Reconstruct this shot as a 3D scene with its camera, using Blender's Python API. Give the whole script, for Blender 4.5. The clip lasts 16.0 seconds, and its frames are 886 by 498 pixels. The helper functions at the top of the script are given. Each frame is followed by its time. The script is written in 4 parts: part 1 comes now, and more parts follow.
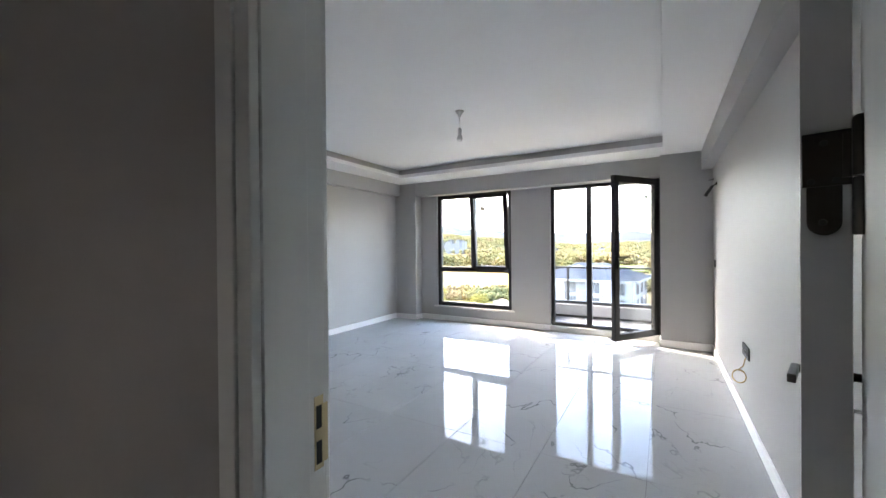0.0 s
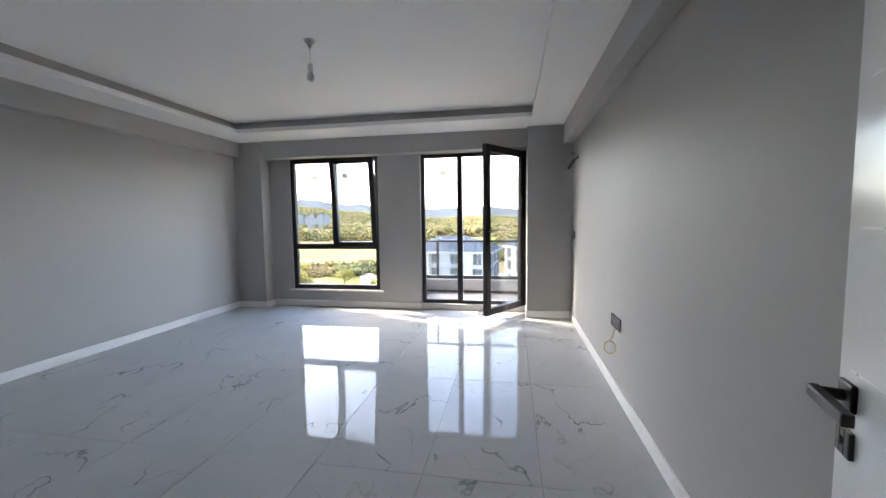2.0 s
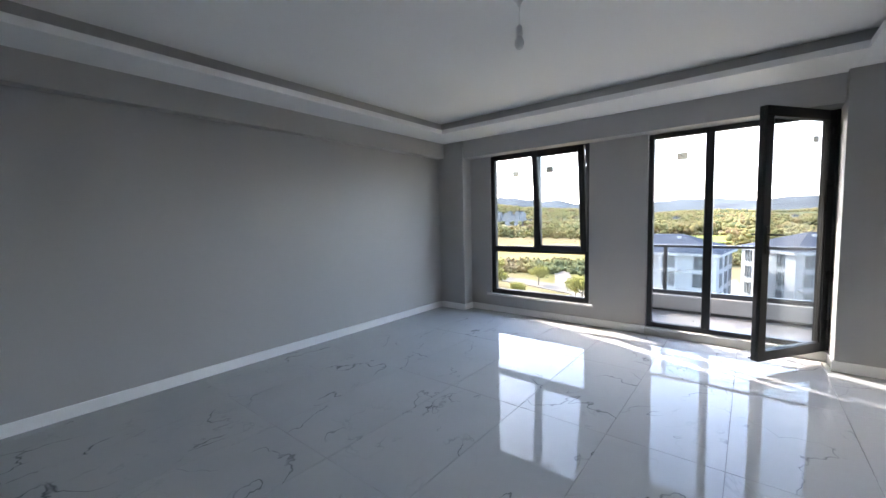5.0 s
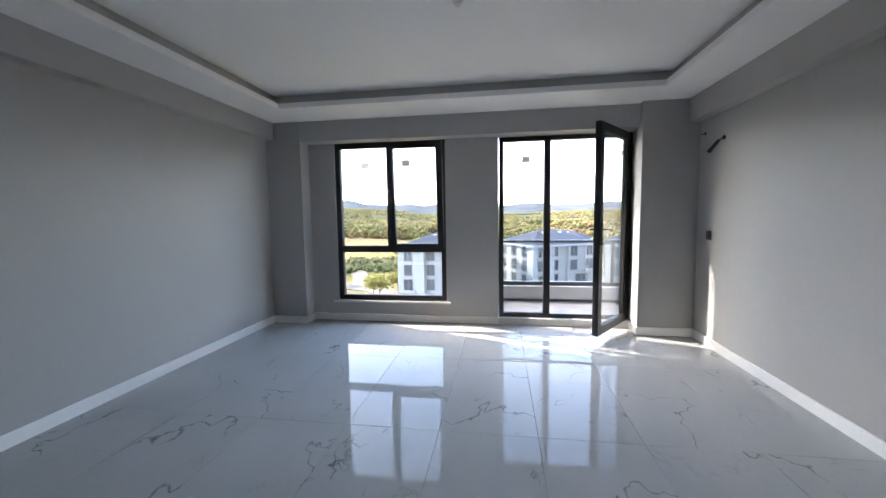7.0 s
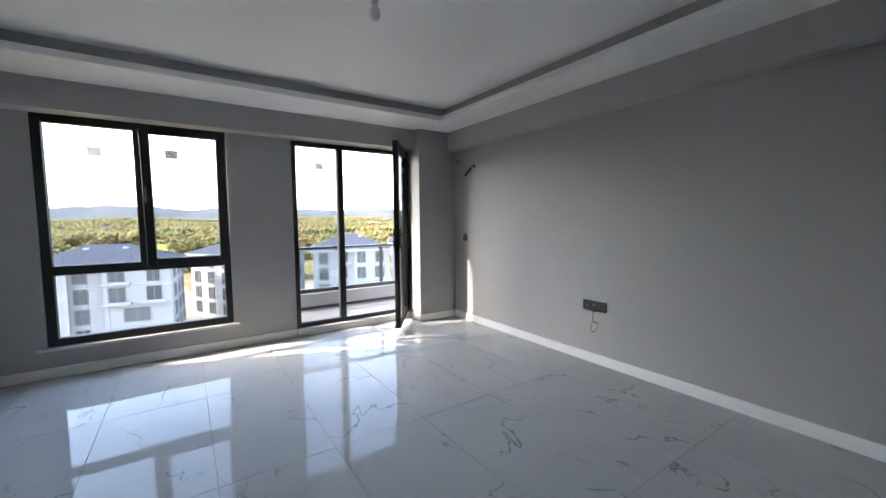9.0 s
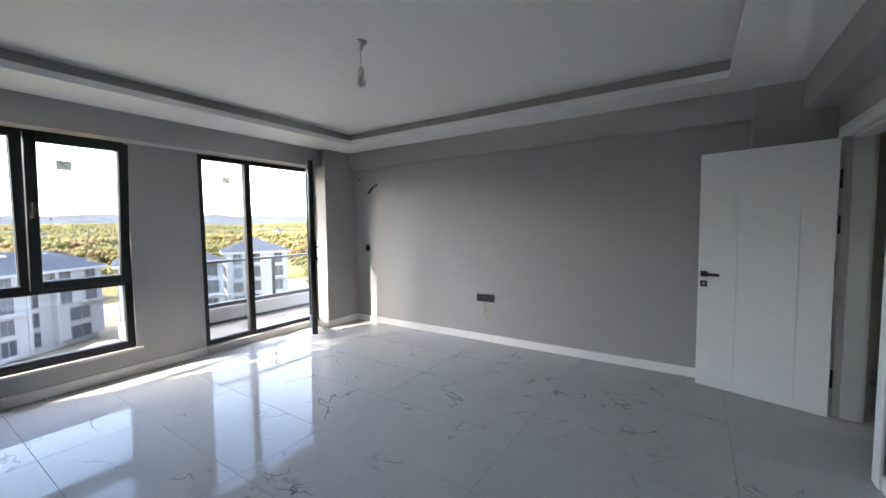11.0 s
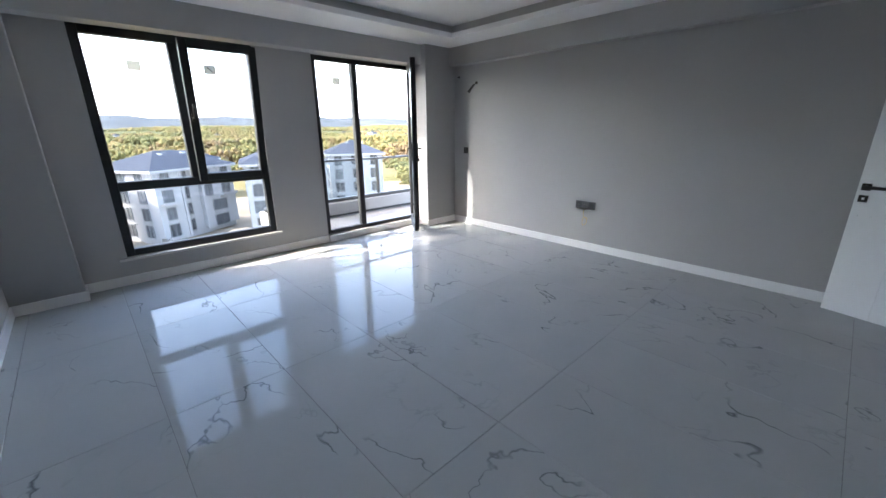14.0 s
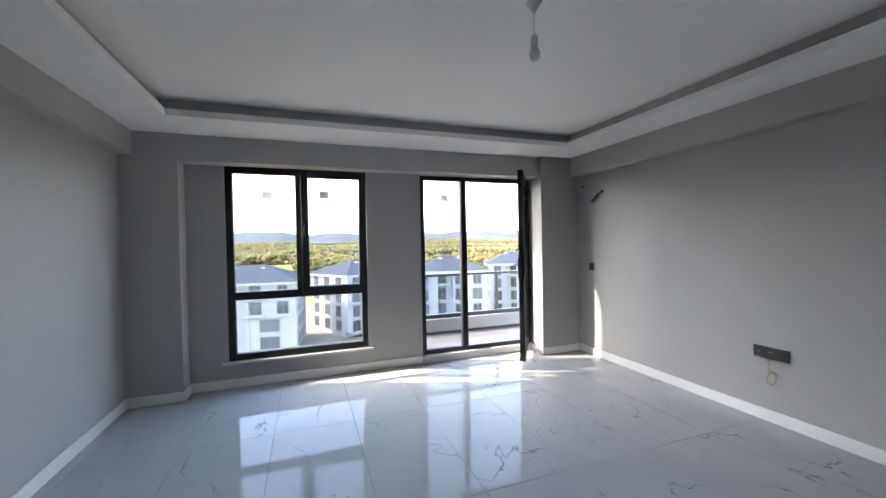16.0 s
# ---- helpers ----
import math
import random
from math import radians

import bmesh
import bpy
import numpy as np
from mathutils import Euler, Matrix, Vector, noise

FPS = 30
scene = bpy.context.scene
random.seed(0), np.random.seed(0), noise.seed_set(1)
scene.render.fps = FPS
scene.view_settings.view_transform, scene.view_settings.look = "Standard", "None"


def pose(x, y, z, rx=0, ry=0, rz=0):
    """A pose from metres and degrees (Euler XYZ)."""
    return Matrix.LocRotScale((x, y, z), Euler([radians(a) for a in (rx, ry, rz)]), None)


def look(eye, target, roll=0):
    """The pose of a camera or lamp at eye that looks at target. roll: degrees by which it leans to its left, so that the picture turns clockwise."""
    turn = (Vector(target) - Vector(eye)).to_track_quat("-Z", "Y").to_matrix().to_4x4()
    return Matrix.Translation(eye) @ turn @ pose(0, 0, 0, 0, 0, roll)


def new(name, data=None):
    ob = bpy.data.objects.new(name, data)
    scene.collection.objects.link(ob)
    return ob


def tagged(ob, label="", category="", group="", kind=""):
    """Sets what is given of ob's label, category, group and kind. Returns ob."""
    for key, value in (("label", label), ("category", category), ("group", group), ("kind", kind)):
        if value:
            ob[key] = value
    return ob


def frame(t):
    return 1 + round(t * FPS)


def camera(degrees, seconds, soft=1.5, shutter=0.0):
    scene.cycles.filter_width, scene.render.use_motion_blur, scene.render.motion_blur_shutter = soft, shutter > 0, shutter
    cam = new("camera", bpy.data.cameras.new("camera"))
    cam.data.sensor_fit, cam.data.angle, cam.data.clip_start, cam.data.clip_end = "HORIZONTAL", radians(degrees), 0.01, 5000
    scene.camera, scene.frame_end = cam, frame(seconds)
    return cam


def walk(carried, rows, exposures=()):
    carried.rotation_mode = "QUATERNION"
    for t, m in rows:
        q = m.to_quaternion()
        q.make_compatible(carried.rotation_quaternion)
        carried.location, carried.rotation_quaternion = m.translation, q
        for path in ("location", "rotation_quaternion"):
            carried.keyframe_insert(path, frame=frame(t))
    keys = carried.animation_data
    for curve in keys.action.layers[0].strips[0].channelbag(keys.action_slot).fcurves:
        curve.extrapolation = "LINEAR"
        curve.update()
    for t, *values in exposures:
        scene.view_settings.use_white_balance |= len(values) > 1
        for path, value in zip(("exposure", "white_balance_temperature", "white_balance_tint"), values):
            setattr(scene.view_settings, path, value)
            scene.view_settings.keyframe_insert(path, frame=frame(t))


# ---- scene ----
cam = camera(98.4, 16.0)
PATH = [
    (0, (-0.413, 0.925, 1.323), (-1.413, 2.658, 1.314), -0.5),
    (0.5, (-0.574, 0.947, 1.309), (-1.169, 2.856, 1.268), -0.6),
    (1, (-0.633, 1.056, 1.296), (-1.112, 2.994, 1.167), -0.7),
    (1.5, (-0.635, 1.307, 1.3), (-1.0, 3.268, 1.152), -0.7),
    (2, (-0.655, 1.518, 1.307), (-1.006, 3.481, 1.156), -0.7),
    (2.5, (-0.719, 1.712, 1.304), (-1.067, 3.676, 1.157), -0.7),
    (3, (-0.793, 1.903, 1.311), (-1.327, 3.825, 1.165), -0.8),
    (3.5, (-0.892, 2.036, 1.303), (-2.077, 3.642, 1.172), -1.0),
    (3.7, (-0.911, 2.071, 1.321), (-2.291, 3.513, 1.186), -1.0),
    (5.8, (-1.26, 2.194, 1.359), (-2.257, 3.92, 1.194), -1.2),
    (6, (-1.346, 2.221, 1.359), (-2.249, 3.997, 1.192), -1.1),
    (6.5, (-1.629, 2.232, 1.348), (-2.214, 4.137, 1.183), -0.9),
    (7, (-1.929, 2.302, 1.328), (-2.227, 4.272, 1.158), -0.8),
    (7.5, (-2.253, 2.395, 1.326), (-2.371, 4.384, 1.158), -0.7),
    (8, (-2.583, 2.448, 1.312), (-2.277, 4.419, 1.156), -0.7),
    (8.5, (-2.814, 2.428, 1.336), (-2.224, 4.332, 1.173), -0.6),
    (9, (-2.993, 2.388, 1.337), (-1.875, 4.04, 1.186), -0.5),
    (9.2, (-3.106, 2.396, 1.375), (-1.769, 3.875, 1.215), -0.4),
    (11.3, (-4.133, 2.356, 1.434), (-2.466, 3.453, 1.309), -0.7),
    (11.5, (-4.191, 2.34, 1.437), (-2.639, 3.596, 1.319), -0.6),
    (12, (-4.3, 2.394, 1.44), (-3.138, 4.017, 1.322), -0.8),
    (12.5, (-4.341, 2.418, 1.381), (-3.461, 4.203, 1.184), -1.0),
    (13, (-4.315, 2.425, 1.313), (-3.489, 4.164, 0.773), -1.1),
    (13.5, (-4.234, 2.378, 1.305), (-3.218, 3.954, 0.608), -0.9),
    (14, (-4.19, 2.383, 1.411), (-2.883, 3.774, 0.812), -0.5),
    (14.5, (-4.159, 2.481, 1.464), (-2.785, 3.928, 1.325), -0.6),
    (15, (-3.954, 2.497, 1.458), (-2.837, 4.155, 1.403), -0.9),
    (15.5, (-3.621, 2.476, 1.447), (-2.836, 4.315, 1.413), -1.0),
    (16, (-3.257, 2.573, 1.437), (-2.579, 4.454, 1.405), -1.1),
]
EXPOSURES = [(0, 4.4, 6900, 15), (0.5, 4.3, 6900, 15), (1.0, 4.15, 6750, 15), (1.5, 3.94, 6950, 15), (2.5, 3.74, 6850, 15), (3.7, 3.6, 6600, 14), (6.0, 3.53, 6550, 14), (7.0, 3.46, 6530, 14), (9.0, 3.38, 6680, 14), (11.5, 3.6, 6750, 14), (12.5, 3.63, 6650, 14), (13.5, 3.66, 6400, 14), (14.3, 3.43, 6400, 14), (15, 3.55, 6650, 14), (16, 3.5, 6600, 14)]
walk(cam, [(t, look(eye, target, roll)) for t, eye, target, roll in PATH], EXPOSURES)

# ---- world and sun ----
SUN_WAY = Vector((1.0, -0.38, -0.785)).normalized()
sky_world = bpy.data.worlds.new("sky")
scene.world = sky_world
sky_world.use_nodes = True
wn = sky_world.node_tree
wn.nodes.clear()
w_out = wn.nodes.new("ShaderNodeOutputWorld")
w_bg = wn.nodes.new("ShaderNodeBackground")
w_sky = wn.nodes.new("ShaderNodeTexSky")
w_sky.sky_type = "NISHITA"
w_sky.sun_disc = False
w_sky.sun_elevation = radians(36)
w_sky.sun_rotation = math.atan2(-SUN_WAY.x, -SUN_WAY.y)
w_sky.dust_density = 2.0
w_co = wn.nodes.new("ShaderNodeTexCoord")
w_map = wn.nodes.new("ShaderNodeMapping")
w_map.inputs["Scale"].default_value = (2.0, 2.0, 7.0)
w_noise = wn.nodes.new("ShaderNodeTexNoise")
w_noise.inputs["Scale"].default_value = 1.6
w_noise.inputs["Detail"].default_value = 8
w_noise.inputs["Roughness"].default_value = 0.55
w_ramp = wn.nodes.new("ShaderNodeValToRGB")
w_ramp.color_ramp.elements[0].position = 0.40
w_ramp.color_ramp.elements[1].position = 0.66
w_mix = wn.nodes.new("ShaderNodeMix")
w_mix.data_type = "RGBA"
wn.links.new(w_co.outputs["Generated"], w_map.inputs["Vector"])
wn.links.new(w_map.outputs["Vector"], w_noise.inputs["Vector"])
wn.links.new(w_noise.outputs["Fac"], w_ramp.inputs["Fac"])
w_thin = wn.nodes.new("ShaderNodeMapRange")
w_thin.inputs["From Min"].default_value = 0.14
w_thin.inputs["From Max"].default_value = 0.42
w_thin.inputs["To Min"].default_value = 1.0
w_thin.inputs["To Max"].default_value = 0.12
w_cover = wn.nodes.new("ShaderNodeMath")
w_cover.operation = "MULTIPLY"
w_sep = wn.nodes.new("ShaderNodeSeparateXYZ")
wn.links.new(w_co.outputs["Generated"], w_sep.inputs[0])
wn.links.new(w_sep.outputs["Z"], w_thin.inputs["Value"])
wn.links.new(w_ramp.outputs["Color"], w_cover.inputs[0])
wn.links.new(w_thin.outputs[0], w_cover.inputs[1])
wn.links.new(w_cover.outputs[0], w_mix.inputs["Factor"])
w_clear = wn.nodes.new("ShaderNodeVectorMath")
w_clear.operation = "SCALE"
w_clear.inputs["Scale"].default_value = 1.7
wn.links.new(w_sky.outputs["Color"], w_clear.inputs[0])
wn.links.new(w_clear.outputs[0], w_mix.inputs[6])
# hazy glow of the air below the sun
w_dot = wn.nodes.new("ShaderNodeVectorMath")
w_dot.operation = "DOT_PRODUCT"
w_dot.inputs[1].default_value = Vector((-1.0, 0.62, 0.30)).normalized()
wn.links.new(w_co.outputs["Generated"], w_dot.inputs[0])
w_cl = wn.nodes.new("ShaderNodeClamp")
wn.links.new(w_dot.outputs["Value"], w_cl.inputs["Value"])
w_pow = wn.nodes.new("ShaderNodeMath")
w_pow.operation = "POWER"
w_pow.inputs[1].default_value = 9.0
wn.links.new(w_cl.outputs[0], w_pow.inputs[0])
w_glow = wn.nodes.new("ShaderNodeMix")
w_glow.data_type = "RGBA"
w_glow.blend_type = "ADD"
w_glow.inputs[7].default_value = (2.5, 2.1, 1.5, 1)
wn.links.new(w_pow.outputs[0], w_glow.inputs["Factor"])
wn.links.new(w_mix.outputs[2], w_glow.inputs[6])
# clouds opposite the sun are lit from the front and brighter
w_side = wn.nodes.new("ShaderNodeMapRange")
w_side.inputs["From Min"].default_value = -0.8
w_side.inputs["From Max"].default_value = 0.3
w_side.inputs["To Min"].default_value = 1.6
w_side.inputs["To Max"].default_value = 0.82
w_away = wn.nodes.new("ShaderNodeVectorMath")
w_away.operation = "DOT_PRODUCT"
w_away.inputs[1].default_value = Vector((-0.55, 0.8, 0.2)).normalized()
wn.links.new(w_co.outputs["Generated"], w_away.inputs[0])
wn.links.new(w_away.outputs["Value"], w_side.inputs["Value"])
w_tone = wn.nodes.new("ShaderNodeVectorMath")
w_tone.operation = "SCALE"
w_tone.inputs[0].default_value = (9.6, 10.4, 11.4)
# cloud cover is a little brighter overhead than along the horizon
w_high = wn.nodes.new("ShaderNodeMapRange")
w_high.inputs["From Min"].default_value = 0.34
w_high.inputs["From Max"].default_value = 0.92
w_high.inputs["To Min"].default_value = 0.95
w_high.inputs["To Max"].default_value = 1.25
wn.links.new(w_sep.outputs["Z"], w_high.inputs["Value"])
w_both = wn.nodes.new("ShaderNodeMath")
w_both.operation = "MULTIPLY"
wn.links.new(w_side.outputs[0], w_both.inputs[0])
wn.links.new(w_high.outputs[0], w_both.inputs[1])
wn.links.new(w_both.outputs[0], w_tone.inputs["Scale"])
wn.links.new(w_tone.outputs[0], w_mix.inputs[7])
wn.links.new(w_glow.outputs[2], w_bg.inputs["Color"])
w_bg.inputs["Strength"].default_value = 0.15
wn.links.new(w_bg.outputs["Background"], w_out.inputs["Surface"])

sun = new("sun", bpy.data.lights.new("sun", "SUN"))
sun.data.energy = 1.4
sun.data.angle = radians(0.6)
sun.data.color = (1.0, 0.93, 0.82)
sun.matrix_world = look((0, 0, 30), Vector((0, 0, 30)) + SUN_WAY)


# ---- materials ----
def material(name, color, rough=0.5, metal=0.0, vary=0.06, scale=6.0, bump=0.0, bump_scale=60.0, coat=0.0, piece=0.0):
    m = bpy.data.materials.new(name)
    m.use_nodes = True
    t = m.node_tree
    p = t.nodes["Principled BSDF"]
    p.inputs["Roughness"].default_value = rough
    p.inputs["Metallic"].default_value = metal
    p.inputs["Coat Weight"].default_value = coat
    p.inputs["Coat Roughness"].default_value = 0.08
    co = t.nodes.new("ShaderNodeTexCoord")
    n1 = t.nodes.new("ShaderNodeTexNoise")
    n1.inputs["Scale"].default_value = scale
    n1.inputs["Detail"].default_value = 5
    t.links.new(co.outputs["Object"], n1.inputs["Vector"])
    hsv = t.nodes.new("ShaderNodeHueSaturation")
    hsv.inputs["Color"].default_value = (*color, 1)
    rng = t.nodes.new("ShaderNodeMapRange")
    rng.inputs["To Min"].default_value = 1 - vary * 2
    rng.inputs["To Max"].default_value = 1 + vary * 2
    t.links.new(n1.outputs["Fac"], rng.inputs["Value"])
    if piece:
        oi = t.nodes.new("ShaderNodeObjectInfo")
        r2 = t.nodes.new("ShaderNodeMapRange")
        r2.inputs["To Min"].default_value = 1 - piece
        r2.inputs["To Max"].default_value = 1 + piece
        t.links.new(oi.outputs["Random"], r2.inputs["Value"])
        mul = t.nodes.new("ShaderNodeMath")
        mul.operation = "MULTIPLY"
        t.links.new(rng.outputs["Result"], mul.inputs[0])
        t.links.new(r2.outputs["Result"], mul.inputs[1])
        t.links.new(mul.outputs[0], hsv.inputs["Value"])
    else:
        t.links.new(rng.outputs["Result"], hsv.inputs["Value"])
    t.links.new(hsv.outputs["Color"], p.inputs["Base Color"])
    rr = t.nodes.new("ShaderNodeMapRange")
    rr.inputs["To Min"].default_value = max(0.0, rough - 0.08)
    rr.inputs["To Max"].default_value = min(1.0, rough + 0.08)
    n2 = t.nodes.new("ShaderNodeTexNoise")
    n2.inputs["Scale"].default_value = bump_scale
    n2.inputs["Detail"].default_value = 4
    t.links.new(co.outputs["Object"], n2.inputs["Vector"])
    t.links.new(n2.outputs["Fac"], rr.inputs["Value"])
    t.links.new(rr.outputs["Result"], p.inputs["Roughness"])
    if bump:
        b = t.nodes.new("ShaderNodeBump")
        b.inputs["Strength"].default_value = bump
        b.inputs["Distance"].default_value = 0.002
        t.links.new(n2.outputs["Fac"], b.inputs["Height"])
        t.links.new(b.outputs["Normal"], p.inputs["Normal"])
    if rough >= 0.85:
        p.inputs["Specular IOR Level"].default_value = 0.0
    return m


def marble_floor(name):
    """Polished pale porcelain with thin broken grey veins, another pattern on each tile."""
    m = bpy.data.materials.new(name)
    m.use_nodes = True
    t = m.node_tree
    p = t.nodes["Principled BSDF"]
    co = t.nodes.new("ShaderNodeTexCoord")
    oi = t.nodes.new("ShaderNodeObjectInfo")
    off = t.nodes.new("ShaderNodeMath")
    off.operation = "MULTIPLY"
    off.inputs[1].default_value = 57.0
    t.links.new(oi.outputs["Random"], off.inputs[0])
    comb = t.nodes.new("ShaderNodeCombineXYZ")
    for k in (0, 1, 2):
        t.links.new(off.outputs[0], comb.inputs[k])
    add = t.nodes.new("ShaderNodeVectorMath")
    t.links.new(co.outputs["Object"], add.inputs[0])
    t.links.new(comb.outputs[0], add.inputs[1])
    rot = t.nodes.new("ShaderNodeMapping")
    rot.inputs["Rotation"].default_value = (0, 0, radians(28))
    rot.inputs["Scale"].default_value = (1.0, 0.75, 1.0)
    t.links.new(add.outputs[0], rot.inputs["Vector"])

    def vein(scale, width, distortion, mask_scale, lo, hi):
        n = t.nodes.new("ShaderNodeTexNoise")
        n.inputs["Scale"].default_value = scale
        n.inputs["Detail"].default_value = 5
        n.inputs["Roughness"].default_value = 0.50
        n.inputs["Distortion"].default_value = distortion
        t.links.new(rot.outputs[0], n.inputs["Vector"])
        s = t.nodes.new("ShaderNodeMath")
        s.operation = "SUBTRACT"
        s.inputs[1].default_value = 0.5
        t.links.new(n.outputs["Fac"], s.inputs[0])
        a = t.nodes.new("ShaderNodeMath")
        a.operation = "ABSOLUTE"
        t.links.new(s.outputs[0], a.inputs[0])
        r = t.nodes.new("ShaderNodeMapRange")
        r.inputs["From Min"].default_value = 0.0
        r.inputs["From Max"].default_value = width
        r.inputs["To Min"].default_value = 1.0
        r.inputs["To Max"].default_value = 0.0
        t.links.new(a.outputs[0], r.inputs["Value"])
        k = t.nodes.new("ShaderNodeTexNoise")
        k.inputs["Scale"].default_value = mask_scale
        k.inputs["Detail"].default_value = 3
        t.links.new(add.outputs[0], k.inputs["Vector"])
        kr = t.nodes.new("ShaderNodeMapRange")
        kr.inputs["From Min"].default_value = lo
        kr.inputs["From Max"].default_value = hi
        t.links.new(k.outputs["Fac"], kr.inputs["Value"])
        mu = t.nodes.new("ShaderNodeMath")
        mu.operation = "MULTIPLY"
        t.links.new(r.outputs[0], mu.inputs[0])
        t.links.new(kr.outputs[0], mu.inputs[1])
        return mu

    v1 = vein(1.25, 0.0050, 0.30, 2.9, 0.46, 0.60)
    v2 = vein(2.1, 0.009, 0.5, 2.6, 0.52, 0.70)
    cloud = t.nodes.new("ShaderNodeTexNoise")
    cloud.inputs["Scale"].default_value = 2.2
    cloud.inputs["Detail"].default_value = 5
    t.links.new(add.outputs[0], cloud.inputs["Vector"])
    base = t.nodes.new("ShaderNodeMix")
    base.data_type = "RGBA"
    base.inputs[6].default_value = (0.44, 0.448, 0.446, 1)
    base.inputs[7].default_value = (0.52, 0.526, 0.52, 1)
    t.links.new(cloud.outputs["Fac"], base.inputs["Factor"])
    m2 = t.nodes.new("ShaderNodeMix")
    m2.data_type = "RGBA"
    m2.inputs[7].default_value = (0.30, 0.31, 0.315, 1)
    s2 = t.nodes.new("ShaderNodeMath")
    s2.operation = "MULTIPLY"
    s2.inputs[1].default_value = 0.55
    t.links.new(v2.outputs[0], s2.inputs[0])
    t.links.new(s2.outputs[0], m2.inputs["Factor"])
    t.links.new(base.outputs[2], m2.inputs[6])
    m1 = t.nodes.new("ShaderNodeMix")
    m1.data_type = "RGBA"
    m1.inputs[7].default_value = (0.17, 0.18, 0.185, 1)
    t.links.new(v1.outputs[0], m1.inputs["Factor"])
    t.links.new(m2.outputs[2], m1.inputs[6])
    t.links.new(m1.outputs[2], p.inputs["Base Color"])
    smear = t.nodes.new("ShaderNodeTexNoise")
    smear.inputs["Scale"].default_value = 9
    smear.inputs["Detail"].default_value = 6
    t.links.new(add.outputs[0], smear.inputs["Vector"])
    sr = t.nodes.new("ShaderNodeMapRange")
    sr.inputs["From Min"].default_value = 0.35
    sr.inputs["From Max"].default_value = 0.8
    sr.inputs["To Min"].default_value = 0.012
    sr.inputs["To Max"].default_value = 0.05
    t.links.new(smear.outputs["Fac"], sr.inputs["Value"])
    t.links.new(sr.outputs[0], p.inputs["Roughness"])
    p.inputs["IOR"].default_value = 1.36
    p.inputs["Specular IOR Level"].default_value = 0.15
    return m


def pane_glass(name, tint=(1, 1, 1), gloss=1.0):
    m = bpy.data.materials.new(name)
    m.use_nodes = True
    t = m.node_tree
    t.nodes.clear()
    out = t.nodes.new("ShaderNodeOutputMaterial")
    tr = t.nodes.new("ShaderNodeBsdfTransparent")
    tr.inputs["Color"].default_value = (*tint, 1)
    gl = t.nodes.new("ShaderNodeBsdfGlossy")
    gl.inputs["Roughness"].default_value = 0.01
    lw = t.nodes.new("ShaderNodeLayerWeight")
    lw.inputs["Blend"].default_value = 0.5
    pw = t.nodes.new("ShaderNodeMath")
    pw.operation = "POWER"
    pw.inputs[1].default_value = 5.0
    t.links.new(lw.outputs["Facing"], pw.inputs[0])
    mu = t.nodes.new("ShaderNodeMath")
    mu.operation = "MULTIPLY_ADD"
    mu.inputs[1].default_value = 0.9 * gloss
    mu.inputs[2].default_value = 0.045 * gloss
    t.links.new(pw.outputs[0], mu.inputs[0])
    mx = t.nodes.new("ShaderNodeMixShader")
    t.links.new(mu.outputs[0], mx.inputs["Fac"])
    t.links.new(tr.outputs[0], mx.inputs[1])
    t.links.new(gl.outputs[0], mx.inputs[2])
    t.links.new(mx.outputs[0], out.inputs["Surface"])
    return m


